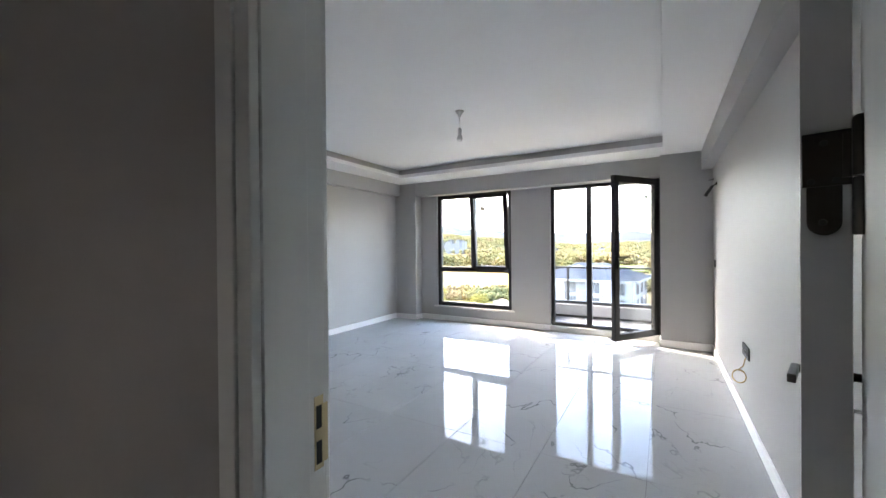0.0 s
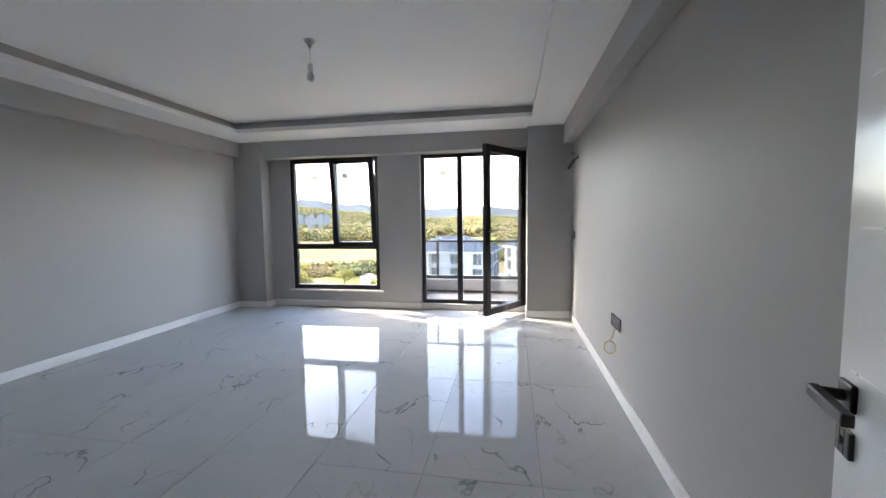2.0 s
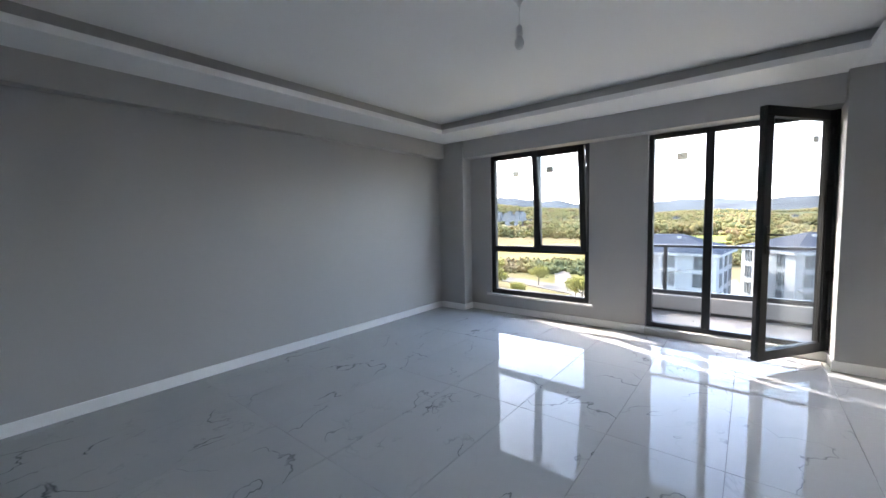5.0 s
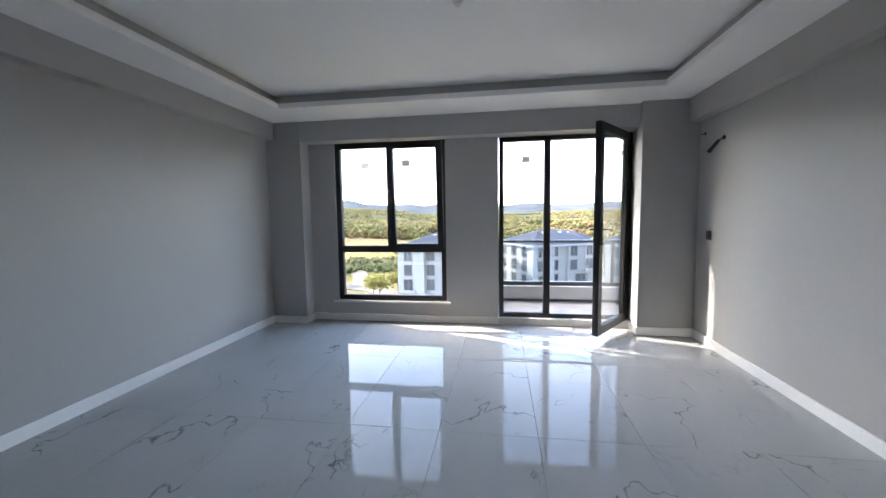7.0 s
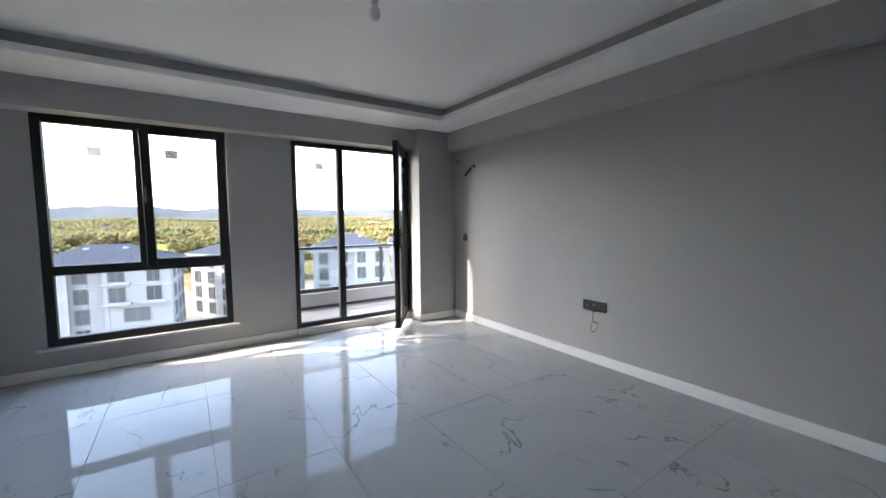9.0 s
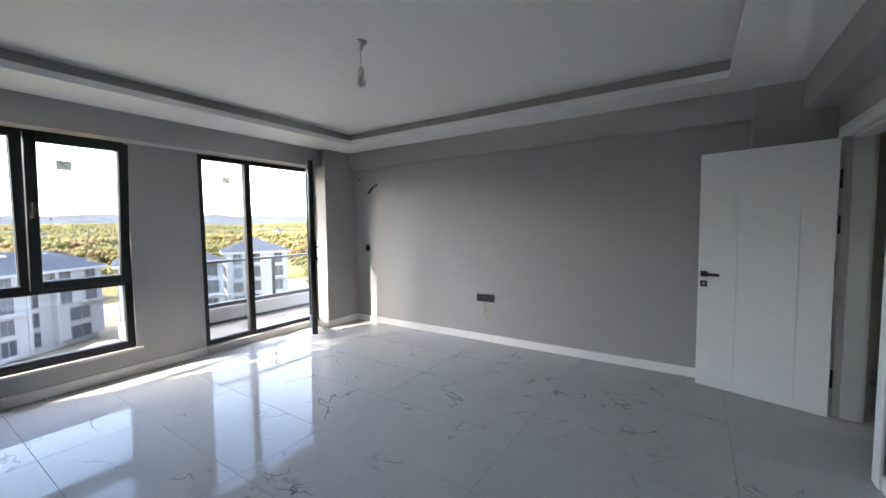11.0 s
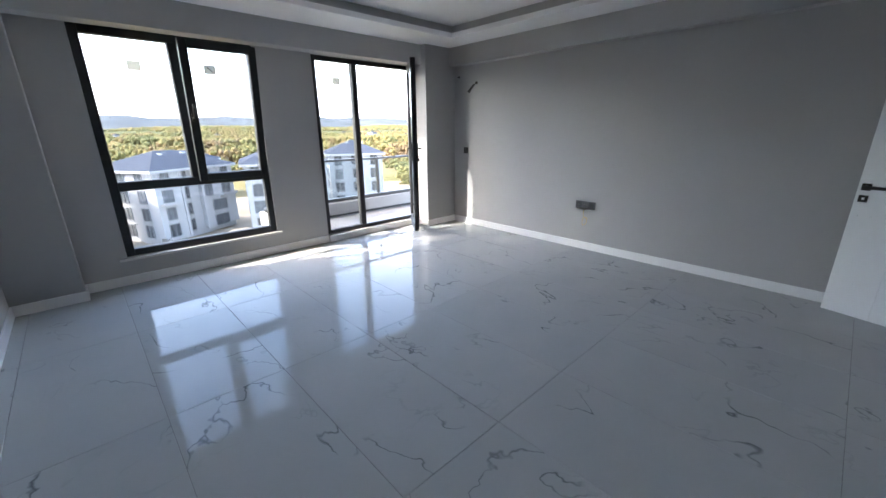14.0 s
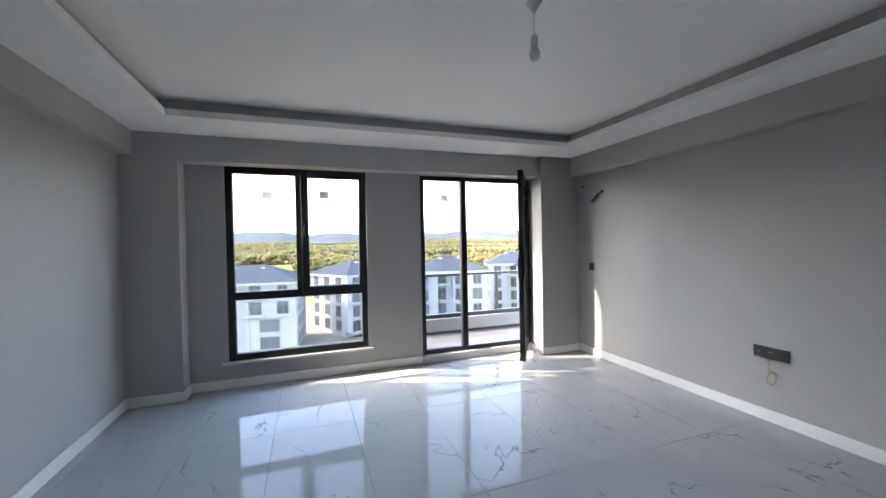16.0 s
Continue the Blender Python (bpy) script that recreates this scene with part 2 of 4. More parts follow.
def island_mix(name, colors, rough=0.8):
    """Each loose piece takes one of the colours."""
    m = bpy.data.materials.new(name)
    m.use_nodes = True
    t = m.node_tree
    p = t.nodes["Principled BSDF"]
    g = t.nodes.new("ShaderNodeNewGeometry")
    r = t.nodes.new("ShaderNodeValToRGB")
    while len(r.color_ramp.elements) < len(colors):
        r.color_ramp.elements.new(0.5)
    for k, c in enumerate(colors):
        r.color_ramp.elements[k].position = k / (len(colors) - 1)
        r.color_ramp.elements[k].color = (*c, 1)
    co = t.nodes.new("ShaderNodeTexCoord")
    n = t.nodes.new("ShaderNodeTexNoise")
    n.inputs["Scale"].default_value = 0.8
    n.inputs["Detail"].default_value = 6
    t.links.new(co.outputs["Object"], n.inputs["Vector"])
    hsv = t.nodes.new("ShaderNodeHueSaturation")
    mr = t.nodes.new("ShaderNodeMapRange")
    mr.inputs["To Min"].default_value = 0.8
    mr.inputs["To Max"].default_value = 1.25
    t.links.new(n.outputs["Fac"], mr.inputs["Value"])
    t.links.new(mr.outputs[0], hsv.inputs["Value"])
    # stands of one kind of tree: broad drifts of colour, with strays
    stand = t.nodes.new("ShaderNodeTexNoise")
    stand.inputs["Scale"].default_value = 0.022
    stand.inputs["Detail"].default_value = 3
    t.links.new(co.outputs["Object"], stand.inputs["Vector"])
    drift = t.nodes.new("ShaderNodeMapRange")
    drift.inputs["From Min"].default_value = 0.34
    drift.inputs["From Max"].default_value = 0.66
    drift.inputs["To Min"].default_value = -0.1
    drift.inputs["To Max"].default_value = 0.75
    t.links.new(stand.outputs["Fac"], drift.inputs["Value"])
    both = t.nodes.new("ShaderNodeMath")
    both.operation = "MULTIPLY_ADD"
    both.inputs[1].default_value = 0.4
    t.links.new(g.outputs["Random Per Island"], both.inputs[0])
    t.links.new(drift.outputs[0], both.inputs[2])
    t.links.new(both.outputs[0], r.inputs["Fac"])
    t.links.new(r.outputs["Color"], hsv.inputs["Color"])
    t.links.new(hsv.outputs["Color"], p.inputs["Base Color"])
    p.inputs["Roughness"].default_value = rough
    p.inputs["Specular IOR Level"].default_value = 0.05
    # thin leaves let part of the light through
    tl = t.nodes.new("ShaderNodeBsdfTranslucent")
    t.links.new(hsv.outputs["Color"], tl.inputs["Color"])
    mx = t.nodes.new("ShaderNodeMixShader")
    mx.inputs["Fac"].default_value = 0.5
    t.links.new(p.outputs[0], mx.inputs[1])
    t.links.new(tl.outputs[0], mx.inputs[2])
    t.links.new(mx.outputs[0], t.nodes["Material Output"].inputs["Surface"])
    return m


def land(name):
    """Fields: dry grass, green meadow and bare earth in broad patches."""
    m = bpy.data.materials.new(name)
    m.use_nodes = True
    t = m.node_tree
    p = t.nodes["Principled BSDF"]
    p.inputs["Roughness"].default_value = 0.95
    p.inputs["Specular IOR Level"].default_value = 0.0
    co = t.nodes.new("ShaderNodeTexCoord")
    big = t.nodes.new("ShaderNodeTexNoise")
    big.inputs["Scale"].default_value = 0.012
    big.inputs["Detail"].default_value = 4
    t.links.new(co.outputs["Object"], big.inputs["Vector"])
    r = t.nodes.new("ShaderNodeValToRGB")
    e = r.color_ramp.elements
    e[0].position, e[0].color = 0.30, (0.085, 0.08, 0.03, 1)
    e[1].position, e[1].color = 0.72, (0.125, 0.098, 0.062, 1)
    mid = e.new(0.48)
    mid.color = (0.135, 0.108, 0.055, 1)
    mid = e.new(0.60)
    mid.color = (0.13, 0.10, 0.055, 1)
    t.links.new(big.outputs["Fac"], r.inputs["Fac"])
    fine = t.nodes.new("ShaderNodeTexNoise")
    fine.inputs["Scale"].default_value = 0.35
    fine.inputs["Detail"].default_value = 8
    t.links.new(co.outputs["Object"], fine.inputs["Vector"])
    mr = t.nodes.new("ShaderNodeMapRange")
    mr.inputs["To Min"].default_value = 0.55
    mr.inputs["To Max"].default_value = 1.45
    t.links.new(fine.outputs["Fac"], mr.inputs["Value"])
    hsv = t.nodes.new("ShaderNodeHueSaturation")
    t.links.new(mr.outputs[0], hsv.inputs["Value"])
    t.links.new(r.outputs["Color"], hsv.inputs["Color"])
    t.links.new(hsv.outputs["Color"], p.inputs["Base Color"])
    return m


M_WALL = material("grey_wall_paint", (0.425, 0.42, 0.412), 0.55, vary=0.02, scale=1.3, bump=0.12, bump_scale=220)
M_CEIL = material("white_ceiling_paint", (0.87, 0.87, 0.865), 0.8, vary=0.012, scale=1.0, bump=0.05, bump_scale=200)
M_BASE = material("white_skirting", (0.88, 0.88, 0.87), 0.35, vary=0.02, scale=3, bump=0.03)
M_TILE = marble_floor("polished_marble_porcelain")
M_GROUT = material("grey_grout", (0.24, 0.24, 0.235), 0.8, vary=0.08, scale=8)
M_FRAME = material("anthracite_window_profile", (0.013, 0.014, 0.016), 0.36, vary=0.05, scale=5, bump=0.06, bump_scale=350)
M_GASKET = material("black_rubber_gasket", (0.012, 0.012, 0.012), 0.6)
M_METAL = material("dark_bronze_metal", (0.06, 0.055, 0.05), 0.36, 1.0, vary=0.05, scale=20)
M_CHROME = material("polished_chrome", (0.75, 0.75, 0.75), 0.15, 1.0, vary=0.03, scale=20)
M_INLAY = material("satin_aluminium_inlay", (0.80, 0.80, 0.80), 0.30, 0.6, vary=0.02, scale=20)
M_BRASS = material("pale_brass", (0.55, 0.46, 0.28), 0.35, 1.0, vary=0.05, scale=20)
M_LACQ = material("white_door_lacquer", (0.84, 0.845, 0.84), 0.18, vary=0.015, scale=2, bump=0.03, bump_scale=25)
M_JAMB = material("light_grey_door_frame_lacquer", (0.72, 0.745, 0.74), 0.37, vary=0.02, scale=2, bump=0.02)
M_EDGE = material("grey_door_edge_band", (0.52, 0.535, 0.54), 0.45, vary=0.03)
M_SILL = material("pale_marble_sill", (0.72, 0.70, 0.67), 0.18, vary=0.05, scale=7)
M_GLASS = pane_glass("solar_control_glass", (0.88, 0.90, 0.905))
M_LEAF_GLASS = pane_glass("door_leaf_glass", (0.80, 0.82, 0.83))
M_RAIL_GLASS = pane_glass("balcony_glass", (0.87, 0.91, 0.93))
M_STICK = material("grey_sticker_paper", (0.45, 0.45, 0.41), 0.7, vary=0.05, scale=30)
tree_s = M_STICK.node_tree
glow = tree_s.nodes.new("ShaderNodeBsdfTranslucent")
glow.inputs["Color"].default_value = (0.62, 0.62, 0.57, 1)
both = tree_s.nodes.new("ShaderNodeMixShader")
tree_s.links.new(tree_s.nodes["Principled BSDF"].outputs[0], both.inputs[1])
tree_s.links.new(glow.outputs[0], both.inputs[2])
tree_s.links.new(both.outputs[0], tree_s.nodes["Material Output"].inputs["Surface"])
M_MARK = material("black_print", (0.03, 0.03, 0.03), 0.7)
M_SOCKET = material("anthracite_socket_plastic", (0.032, 0.033, 0.035), 0.5, vary=0.04, scale=30)
M_WHITE = material("white_plastic", (0.78, 0.78, 0.76), 0.35, vary=0.03, scale=30)
M_BULB = material("frosted_bulb_glass", (0.85, 0.85, 0.84), 0.25, vary=0.02, scale=20)
M_CABLE = material("tan_cable_sheath", (0.52, 0.36, 0.12), 0.5, vary=0.05, scale=30)
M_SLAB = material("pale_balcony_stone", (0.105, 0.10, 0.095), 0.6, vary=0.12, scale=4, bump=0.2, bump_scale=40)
M_RENDER = material("white_facade_render", (0.235, 0.235, 0.235), 0.85, vary=0.04, scale=0.4)
# far towers' render, greyed in its colour to stand for distance haze
M_FARWALL = material("haze_grey_far_render", (0.13, 0.135, 0.14), 0.9, vary=0.1, scale=0.1)
M_PARAPET = material("white_parapet_render", (0.21, 0.20, 0.19), 0.8, vary=0.06, scale=4, bump=0.2, bump_scale=90)
M_ROOF = material("slate_blue_roof_tiles", (0.038, 0.043, 0.053), 0.9, vary=0.12, scale=0.8)
M_DARKGLASS = material("dark_far_window_glass", (0.055, 0.06, 0.065), 0.12, vary=0.1, scale=0.6, piece=0.4)
M_FARFRAME = material("grey_far_window_frame", (0.10, 0.105, 0.11), 0.5, vary=0.05)
M_LAND = land("dry_autumn_fields")
M_ROAD = material("pale_dirt_road", (0.15, 0.13, 0.105), 0.95, vary=0.12, scale=0.3)
M_EARTH = material("brown_bare_earth", (0.17, 0.138, 0.10), 0.95, vary=0.4, scale=0.12, bump=0.3, bump_scale=1.5)
# autumn leaf colours, with extra blue painted in as distance haze
M_WOODS = island_mix("hazy_autumn_woods", [(0.115, 0.125, 0.062), (0.15, 0.15, 0.066), (0.185, 0.168, 0.07), (0.22, 0.185, 0.074), (0.215, 0.158, 0.075), (0.185, 0.13, 0.075)])
M_MEADOW = material("fresh_green_meadow", (0.115, 0.13, 0.04), 0.95, vary=0.3, scale=0.05)
M_FIELD = material("golden_dry_field", (0.17, 0.14, 0.06), 0.95, vary=0.3, scale=0.05)
M_LEAF = island_mix("tree_leaves", [(0.10, 0.11, 0.035), (0.15, 0.145, 0.045), (0.20, 0.175, 0.05), (0.13, 0.13, 0.035)])
M_BARK = material("brown_bark", (0.12, 0.09, 0.065), 0.9, vary=0.15, scale=6)
# the air's haze over the far hills is mixed into this blue-grey
M_HILL = material("haze_blue_wooded_hills", (0.066, 0.072, 0.074), 1.0, vary=0.3, scale=0.006)
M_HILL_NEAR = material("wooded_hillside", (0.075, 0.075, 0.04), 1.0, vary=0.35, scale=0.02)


# ---- mesh helpers ----
def box(bm, x0, y0, z0, x1, y1, z1):
    v = [bm.verts.new(c) for c in ((x0, y0, z0), (x1, y0, z0), (x1, y1, z0), (x0, y1, z0), (x0, y0, z1), (x1, y0, z1), (x1, y1, z1), (x0, y1, z1))]
    for f in ((0, 3, 2, 1), (4, 5, 6, 7), (0, 1, 5, 4), (1, 2, 6, 5), (2, 3, 7, 6), (3, 0, 4, 7)):
        bm.faces.new([v[k] for k in f])
    return v


def boxes(*rows):
    bm = bmesh.new()
    for r in rows:
        box(bm, *r)
    return bm


def rod(bm, a, b, r0, r1=None, n=12):
    """A closed tapered rod from a to b."""
    a, b = Vector(a), Vector(b)
    q = (b - a).to_track_quat("Z", "Y")
    rings = []
    for c, r in ((a, r0), (b, r0 if r1 is None else r1)):
        rings.append([bm.verts.new(c + q @ Vector((r * math.cos(2 * math.pi * k / n), r * math.sin(2 * math.pi * k / n), 0))) for k in range(n)])
    for k in range(n):
        bm.faces.new((rings[0][k], rings[0][(k + 1) % n], rings[1][(k + 1) % n], rings[1][k])).smooth = True
    bm.faces.new(rings[0][::-1])
    bm.faces.new(rings[1])


def lathe(bm, profile, n=24, at=(0, 0, 0)):
    """A turned body from (radius, height) pairs."""
    at = Vector(at)
    rings = [[bm.verts.new(at + Vector((r * math.cos(2 * math.pi * k / n), r * math.sin(2 * math.pi * k / n), z))) for k in range(n)] for r, z in profile]
    for lo, hi in zip(rings, rings[1:]):
        for k in range(n):
            bm.faces.new((lo[k], lo[(k + 1) % n], hi[(k + 1) % n], hi[k])).smooth = True
    bm.faces.new(rings[0][::-1])
    bm.faces.new(rings[-1])


def ring_frame(bm, x0, z0, x1, z1, w, y0, y1):
    """A rectangular frame in the xz plane with profiles w wide."""
    box(bm, x0, y0, z0, x0 + w, y1, z1)
    box(bm, x1 - w, y0, z0, x1, y1, z1)
    box(bm, x0 + w, y0, z0, x1 - w, y1, z0 + w)
    box(bm, x0 + w, y0, z1 - w, x1 - w, y1, z1)


def part(name, bm, mat, parent=None, label="", bevel=0.0, m=None):
    data = bpy.data.meshes.new(name)
    bm.to_mesh(data)
    bm.free()
    data.materials.append(mat)
    ob = new(name, data)
    if parent:
        ob.parent = parent
    if m:
        ob.matrix_basis = m
    if label:
        ob["label"] = label
    if bevel:
        b = ob.modifiers.new("bevel", "BEVEL")
        b.width, b.segments, b.limit_method = bevel, 2, "ANGLE"
    return ob


def structure(name, bm, mat, label, category, bevel=0.0):
    return tagged(part(name, bm, mat, bevel=bevel), label, category, kind="structure")


def thing(name, label, category, m=Matrix(), group="", kind=""):
    ob = new(name)
    ob.matrix_basis = m
    return tagged(ob, label, category, group, kind)


# ---- the room's shell ----
XL, XR, YB, YN = -4.81, 0.115, 1.50, 6.96
TOP = 3.0
LOW, UP = 2.50, 2.65
structure("wall_north", boxes(
    (-5.01, YN, -0.3, -4.015, 7.08, TOP), (-4.015, YN, -0.3, -2.595, 7.08, 0.235), (-4.015, YN, 2.265, -2.595, 7.08, TOP),
    (-2.595, YN, -0.3, -1.955, 7.08, TOP), (-1.955, YN, -0.3, -0.445, 7.08, -0.02), (-1.955, YN, 2.255, -0.445, 7.08, TOP),
    (-0.445, YN, -0.3, 0.315, 7.08, TOP)), M_WALL, "grey painted outer wall with window and balcony door openings", "wall")
structure("wall_west", boxes((-5.01, 1.3, -0.3, XL, YN, TOP)), M_WALL, "smooth grey painted plaster side wall", "wall")
structure("wall_east", boxes((XR, 1.3, -0.3, 0.315, YN, TOP)), M_WALL, "smooth grey painted plaster wall with sockets", "wall")
structure("wall_south", boxes((XL, 1.365, -0.3, -1.08, YB, TOP), (-0.195, 1.365, -0.3, XR, YB, TOP), (-1.08, 1.365, 2.05, -0.195, YB, TOP)),
          M_WALL, "grey painted wall with the room's doorway", "wall")
structure("pier_northwest", boxes((XL, 6.76, 0, -4.355, YN, TOP)), M_WALL, "grey painted column beside the window", "column", 0.004)
structure("pier_northeast", boxes((-0.45, 6.68, 0, XR, YN, TOP)), M_WALL, "grey painted column beside the balcony door", "column", 0.004)
structure("pier_southwest", boxes((XL, YB, 0, -4.68, 2.15, TOP)), M_WALL, "grey painted column at the rear wall", "column", 0.004)
structure("pier_southeast", boxes((-0.02, YB, 0, XR, 2.0, TOP)), M_WALL, "grey painted column behind the open door", "column", 0.004)
structure("beam_north", boxes((-4.355, 6.77, 2.256, -0.45, YN, TOP)), M_WALL, "grey painted beam over the window and balcony door", "beam", 0.004)
structure("beam_west", boxes((XL, 2.15, 2.285, -4.70, 6.76, TOP)), M_WALL, "grey painted beam along the side wall", "beam", 0.004)
structure("beam_east", boxes((0.0, 2.0, 2.26, XR, 6.68, TOP)), M_WALL, "grey painted beam along the socket wall", "beam", 0.004)
structure("beam_south", boxes((-4.68, YB, 2.27, -0.02, 1.70, TOP)), M_WALL, "grey painted beam over the room's door", "beam", 0.004)
CX0, CX1, CY0, CY1 = -4.283, -0.418, 2.185, 6.20
structure("ceiling_soffit", boxes(
    (XL, 1.5, LOW, CX0, YN, 2.555), (CX1, 1.5, LOW, XR, YN, 2.555), (CX0, 1.5, LOW, CX1, CY0, 2.555), (CX0, CY1, LOW, CX1, YN, 2.555)),
    M_CEIL, "white lowered plasterboard ceiling border with a lip", "ceiling", 0.003)
S = 0.07
# upstand in the walls' grey, darker than the white ceiling on either side
structure("ceiling_cove", boxes(
    (CX0 - S - 0.1, CY0 - S - 0.1, 2.555, CX0 - S, CY1 + S + 0.1, UP), (CX1 + S, CY0 - S - 0.1, 2.555, CX1 + S + 0.1, CY1 + S + 0.1, UP),
    (CX0 - S, CY0 - S - 0.1, 2.555, CX1 + S, CY0 - S, UP), (CX0 - S, CY1 + S, 2.555, CX1 + S, CY1 + S + 0.1, UP)),
    M_WALL, "grey upstand inside the ceiling cove", "ceiling trim")
structure("ceiling_upper", boxes((XL, 1.4, UP, XR, YN, 2.8)), M_CEIL, "white painted raised ceiling centre", "ceiling")

# the hallway outside the room
structure("hall_wall_south", boxes((-3.2, -0.45, -0.3, 1.2, -0.25, TOP)), M_WALL, "plain grey hallway wall", "wall")
# the slit is out of view, added so sky light brightens the hall
structure("hall_wall_west", boxes((-3.4, -0.45, -0.3, -3.2, 0.29, TOP), (-3.4, 0.38, -0.3, -3.2, 1.365, TOP), (-3.4, 0.29, 2.05, -3.2, 0.38, TOP), (-3.4, 0.29, -0.3, -3.2, 0.38, 0.0)), M_WALL, "plain grey hallway end wall with an added slit for daylight", "wall")
structure("hall_wall_east", boxes((1.2, -0.45, -0.3, 1.4, 1.365, TOP)), M_WALL, "plain grey hallway end wall", "wall")
structure("hall_wall_north", boxes((0.315, 1.365, -0.3, 1.4, 1.5, TOP)), M_WALL, "plain grey hallway wall", "wall")
structure("hall_ceiling", boxes((-3.4, -0.45, 2.52, 1.4, 1.365, 2.7)), M_CEIL, "plain white hallway ceiling", "ceiling")

# skirting, one board to each straight stretch of wall
BH, BT = 0.09, 0.015
for row in ((XL, 2.15, XL + BT, 6.76), (XL, 6.76 - BT, -4.355 + BT, 6.76), (-4.355, 6.76, -4.355 + BT, YN), (-4.355 + BT, YN - BT, -1.955, YN),
            (-0.45 - BT, 6.68 - BT, -0.45, YN), (-0.45, 6.68 - BT, XR - BT, 6.68), (XR - BT, 2.0, XR, 6.68), (-0.02 - BT, YB, -0.02, 2.0),
            (-0.02, 2.0, XR - BT, 2.0 + BT), (-4.68, YB, -4.68 + BT, 2.15), (XL + BT, 2.15, -4.68 + BT, 2.15 + BT), (-4.68 + BT, YB, -1.15, YB + BT),
            (-3.2, 1.365 - BT, -1.156, 1.365), (-0.445, YN - BT, -0.45 - BT, YN)):
    if row[2] > row[0]:
        structure("baseboard", boxes((row[0], row[1], 0, row[2], row[3], BH)), M_BASE, "white skirting board along the foot of the wall", "baseboard", 0.003)

floor = structure("floor", boxes((-5.0, -0.44, -0.3, 0.3, YN, -0.009), (0.3, -0.44, -0.3, 1.3, 1.4, -0.009)), M_GROUT, "polished white marble-look porcelain tile floor with grey veins", "floor")


# ---- window ----
def sticker(parent, x, z, y, mark=True, w=0.05):
    s = part("sticker", boxes((x - w, y - 0.001, z - w * 0.8, x + w, y, z + w * 0.8)), M_STICK, parent, "small square grey paper sticker")
    if mark:
        bm = bmesh.new()
        rod(bm, (x + 0.025, y - 0.002, z - 0.02), (x - 0.012, y - 0.002, z + 0.012), 0.0025, n=6)
        rod(bm, (x - 0.02, y - 0.002, z + 0.018), (x - 0.004, y - 0.002, z + 0.006), 0.006, 0.0015, 6)
        part("arrow_print", bm, M_MARK, s)


def pane(name, parent, x0, z0, x1, z1, y, mat=None):
    p = part(name, boxes((x0, y - 0.012, z0, x1, y + 0.012, z1)), mat or M_GLASS, parent, "clear double-glazed pane")
    p.visible_shadow = False
    if mat is None:
        for px in (x0 + 0.07, x1 - 0.07):
            for pz in (z0 + 0.06, (z0 + z1) / 2 - 0.05, z1 - 0.05):
                bm = bmesh.new()
                rod(bm, (px, y - 0.012, pz), (px, y - 0.015, pz), 0.006, n=8)
                part("glazing_dot", bm, M_MARK, p, "tiny dark mark on the glass")
    return p


def gasket(parent, x0, z0, x1, z1, y):
    bm = bmesh.new()
    ring_frame(bm, x0 - 0.004, z0 - 0.004, x1 + 0.004, z1 + 0.004, 0.008, y - 0.017, y + 0.017)
    part("gasket", bm, M_GASKET, parent)


def pull_handle(parent, x, z, y, up=1):
    """A tilt-and-turn handle on a small plate."""
    bm = boxes((x - 0.014, y - 0.012, z - 0.035, x + 0.014, y, z + 0.035))
    rod(bm, (x, y - 0.01, z), (x, y - 0.045, z), 0.009)
    rod(bm, (x, y - 0.045, z), (x, y - 0.05, z + up * 0.12), 0.009, 0.007)
    part("handle", bm, M_METAL, parent, "slim dark metal lever handle", 0.003)


WY = 6.985
window = thing("window_1", "dark anthracite window with two upper lights and a fixed lower pane", "window", kind="structure")
bm = bmesh.new()
ring_frame(bm, -4.012, 0.265, -2.590, 2.260, 0.066, WY, WY + 0.07)
part("window_frame", bm, M_FRAME, window, bevel=0.004)
part("transom", boxes((-3.946, WY, 0.885, -2.656, WY + 0.07, 0.965)), M_FRAME, window, bevel=0.004)
part("mullion", boxes((-3.343, WY, 0.965, -3.255, WY + 0.07, 2.194)), M_FRAME, window, bevel=0.004)
pane("pane", window, -3.946, 0.965, -3.343, 2.194, WY + 0.035)
pane("pane", window, -3.946, 0.331, -2.656, 0.885, WY + 0.035)
gasket(window, -3.946, 0.965, -3.343, 2.194, WY + 0.035)
gasket(window, -3.946, 0.331, -2.656, 0.885, WY + 0.035)
sticker(window, -3.62, 1.975, WY + 0.022, mark=False)
# the upper light tilted open into the room about its lower edge
sash = part("tilted_sash", boxes(), M_FRAME, window, "window sash tilted open at the top")
bm = bmesh.new()
ring_frame(bm, 0, 0, 0.672, 1.30, 0.072, -0.05, 0.012)
bm.to_mesh(sash.data)
bm.free()
sash.matrix_basis = pose(-3.29, WY + 0.002, 0.925, 6.0, 0, 0)
bv = sash.modifiers.new("bevel", "BEVEL")
bv.width, bv.segments, bv.limit_method = 0.005, 2, "ANGLE"
pane("pane", sash, 0.072, 0.072, 0.600, 1.228, -0.02)
gasket(sash, 0.072, 0.072, 0.600, 1.228, -0.02)
pull_handle(sash, 0.03, 0.62, -0.05, 1)
sticker(sash, 0.235, 1.055, -0.033)
bm = bmesh.new()
rod(bm, (0.66, -0.01, 1.0), (0.665, 0.10, 1.10), 0.006, n=8)
part("stay_arm", bm, M_CHROME, sash, "steel tilt stay")
structure("window_sill", boxes((-4.075, 6.93, 0.237, -2.545, 7.12, 0.263)), M_SILL, "thin pale marble inner window sill", "window sill", 0.003)

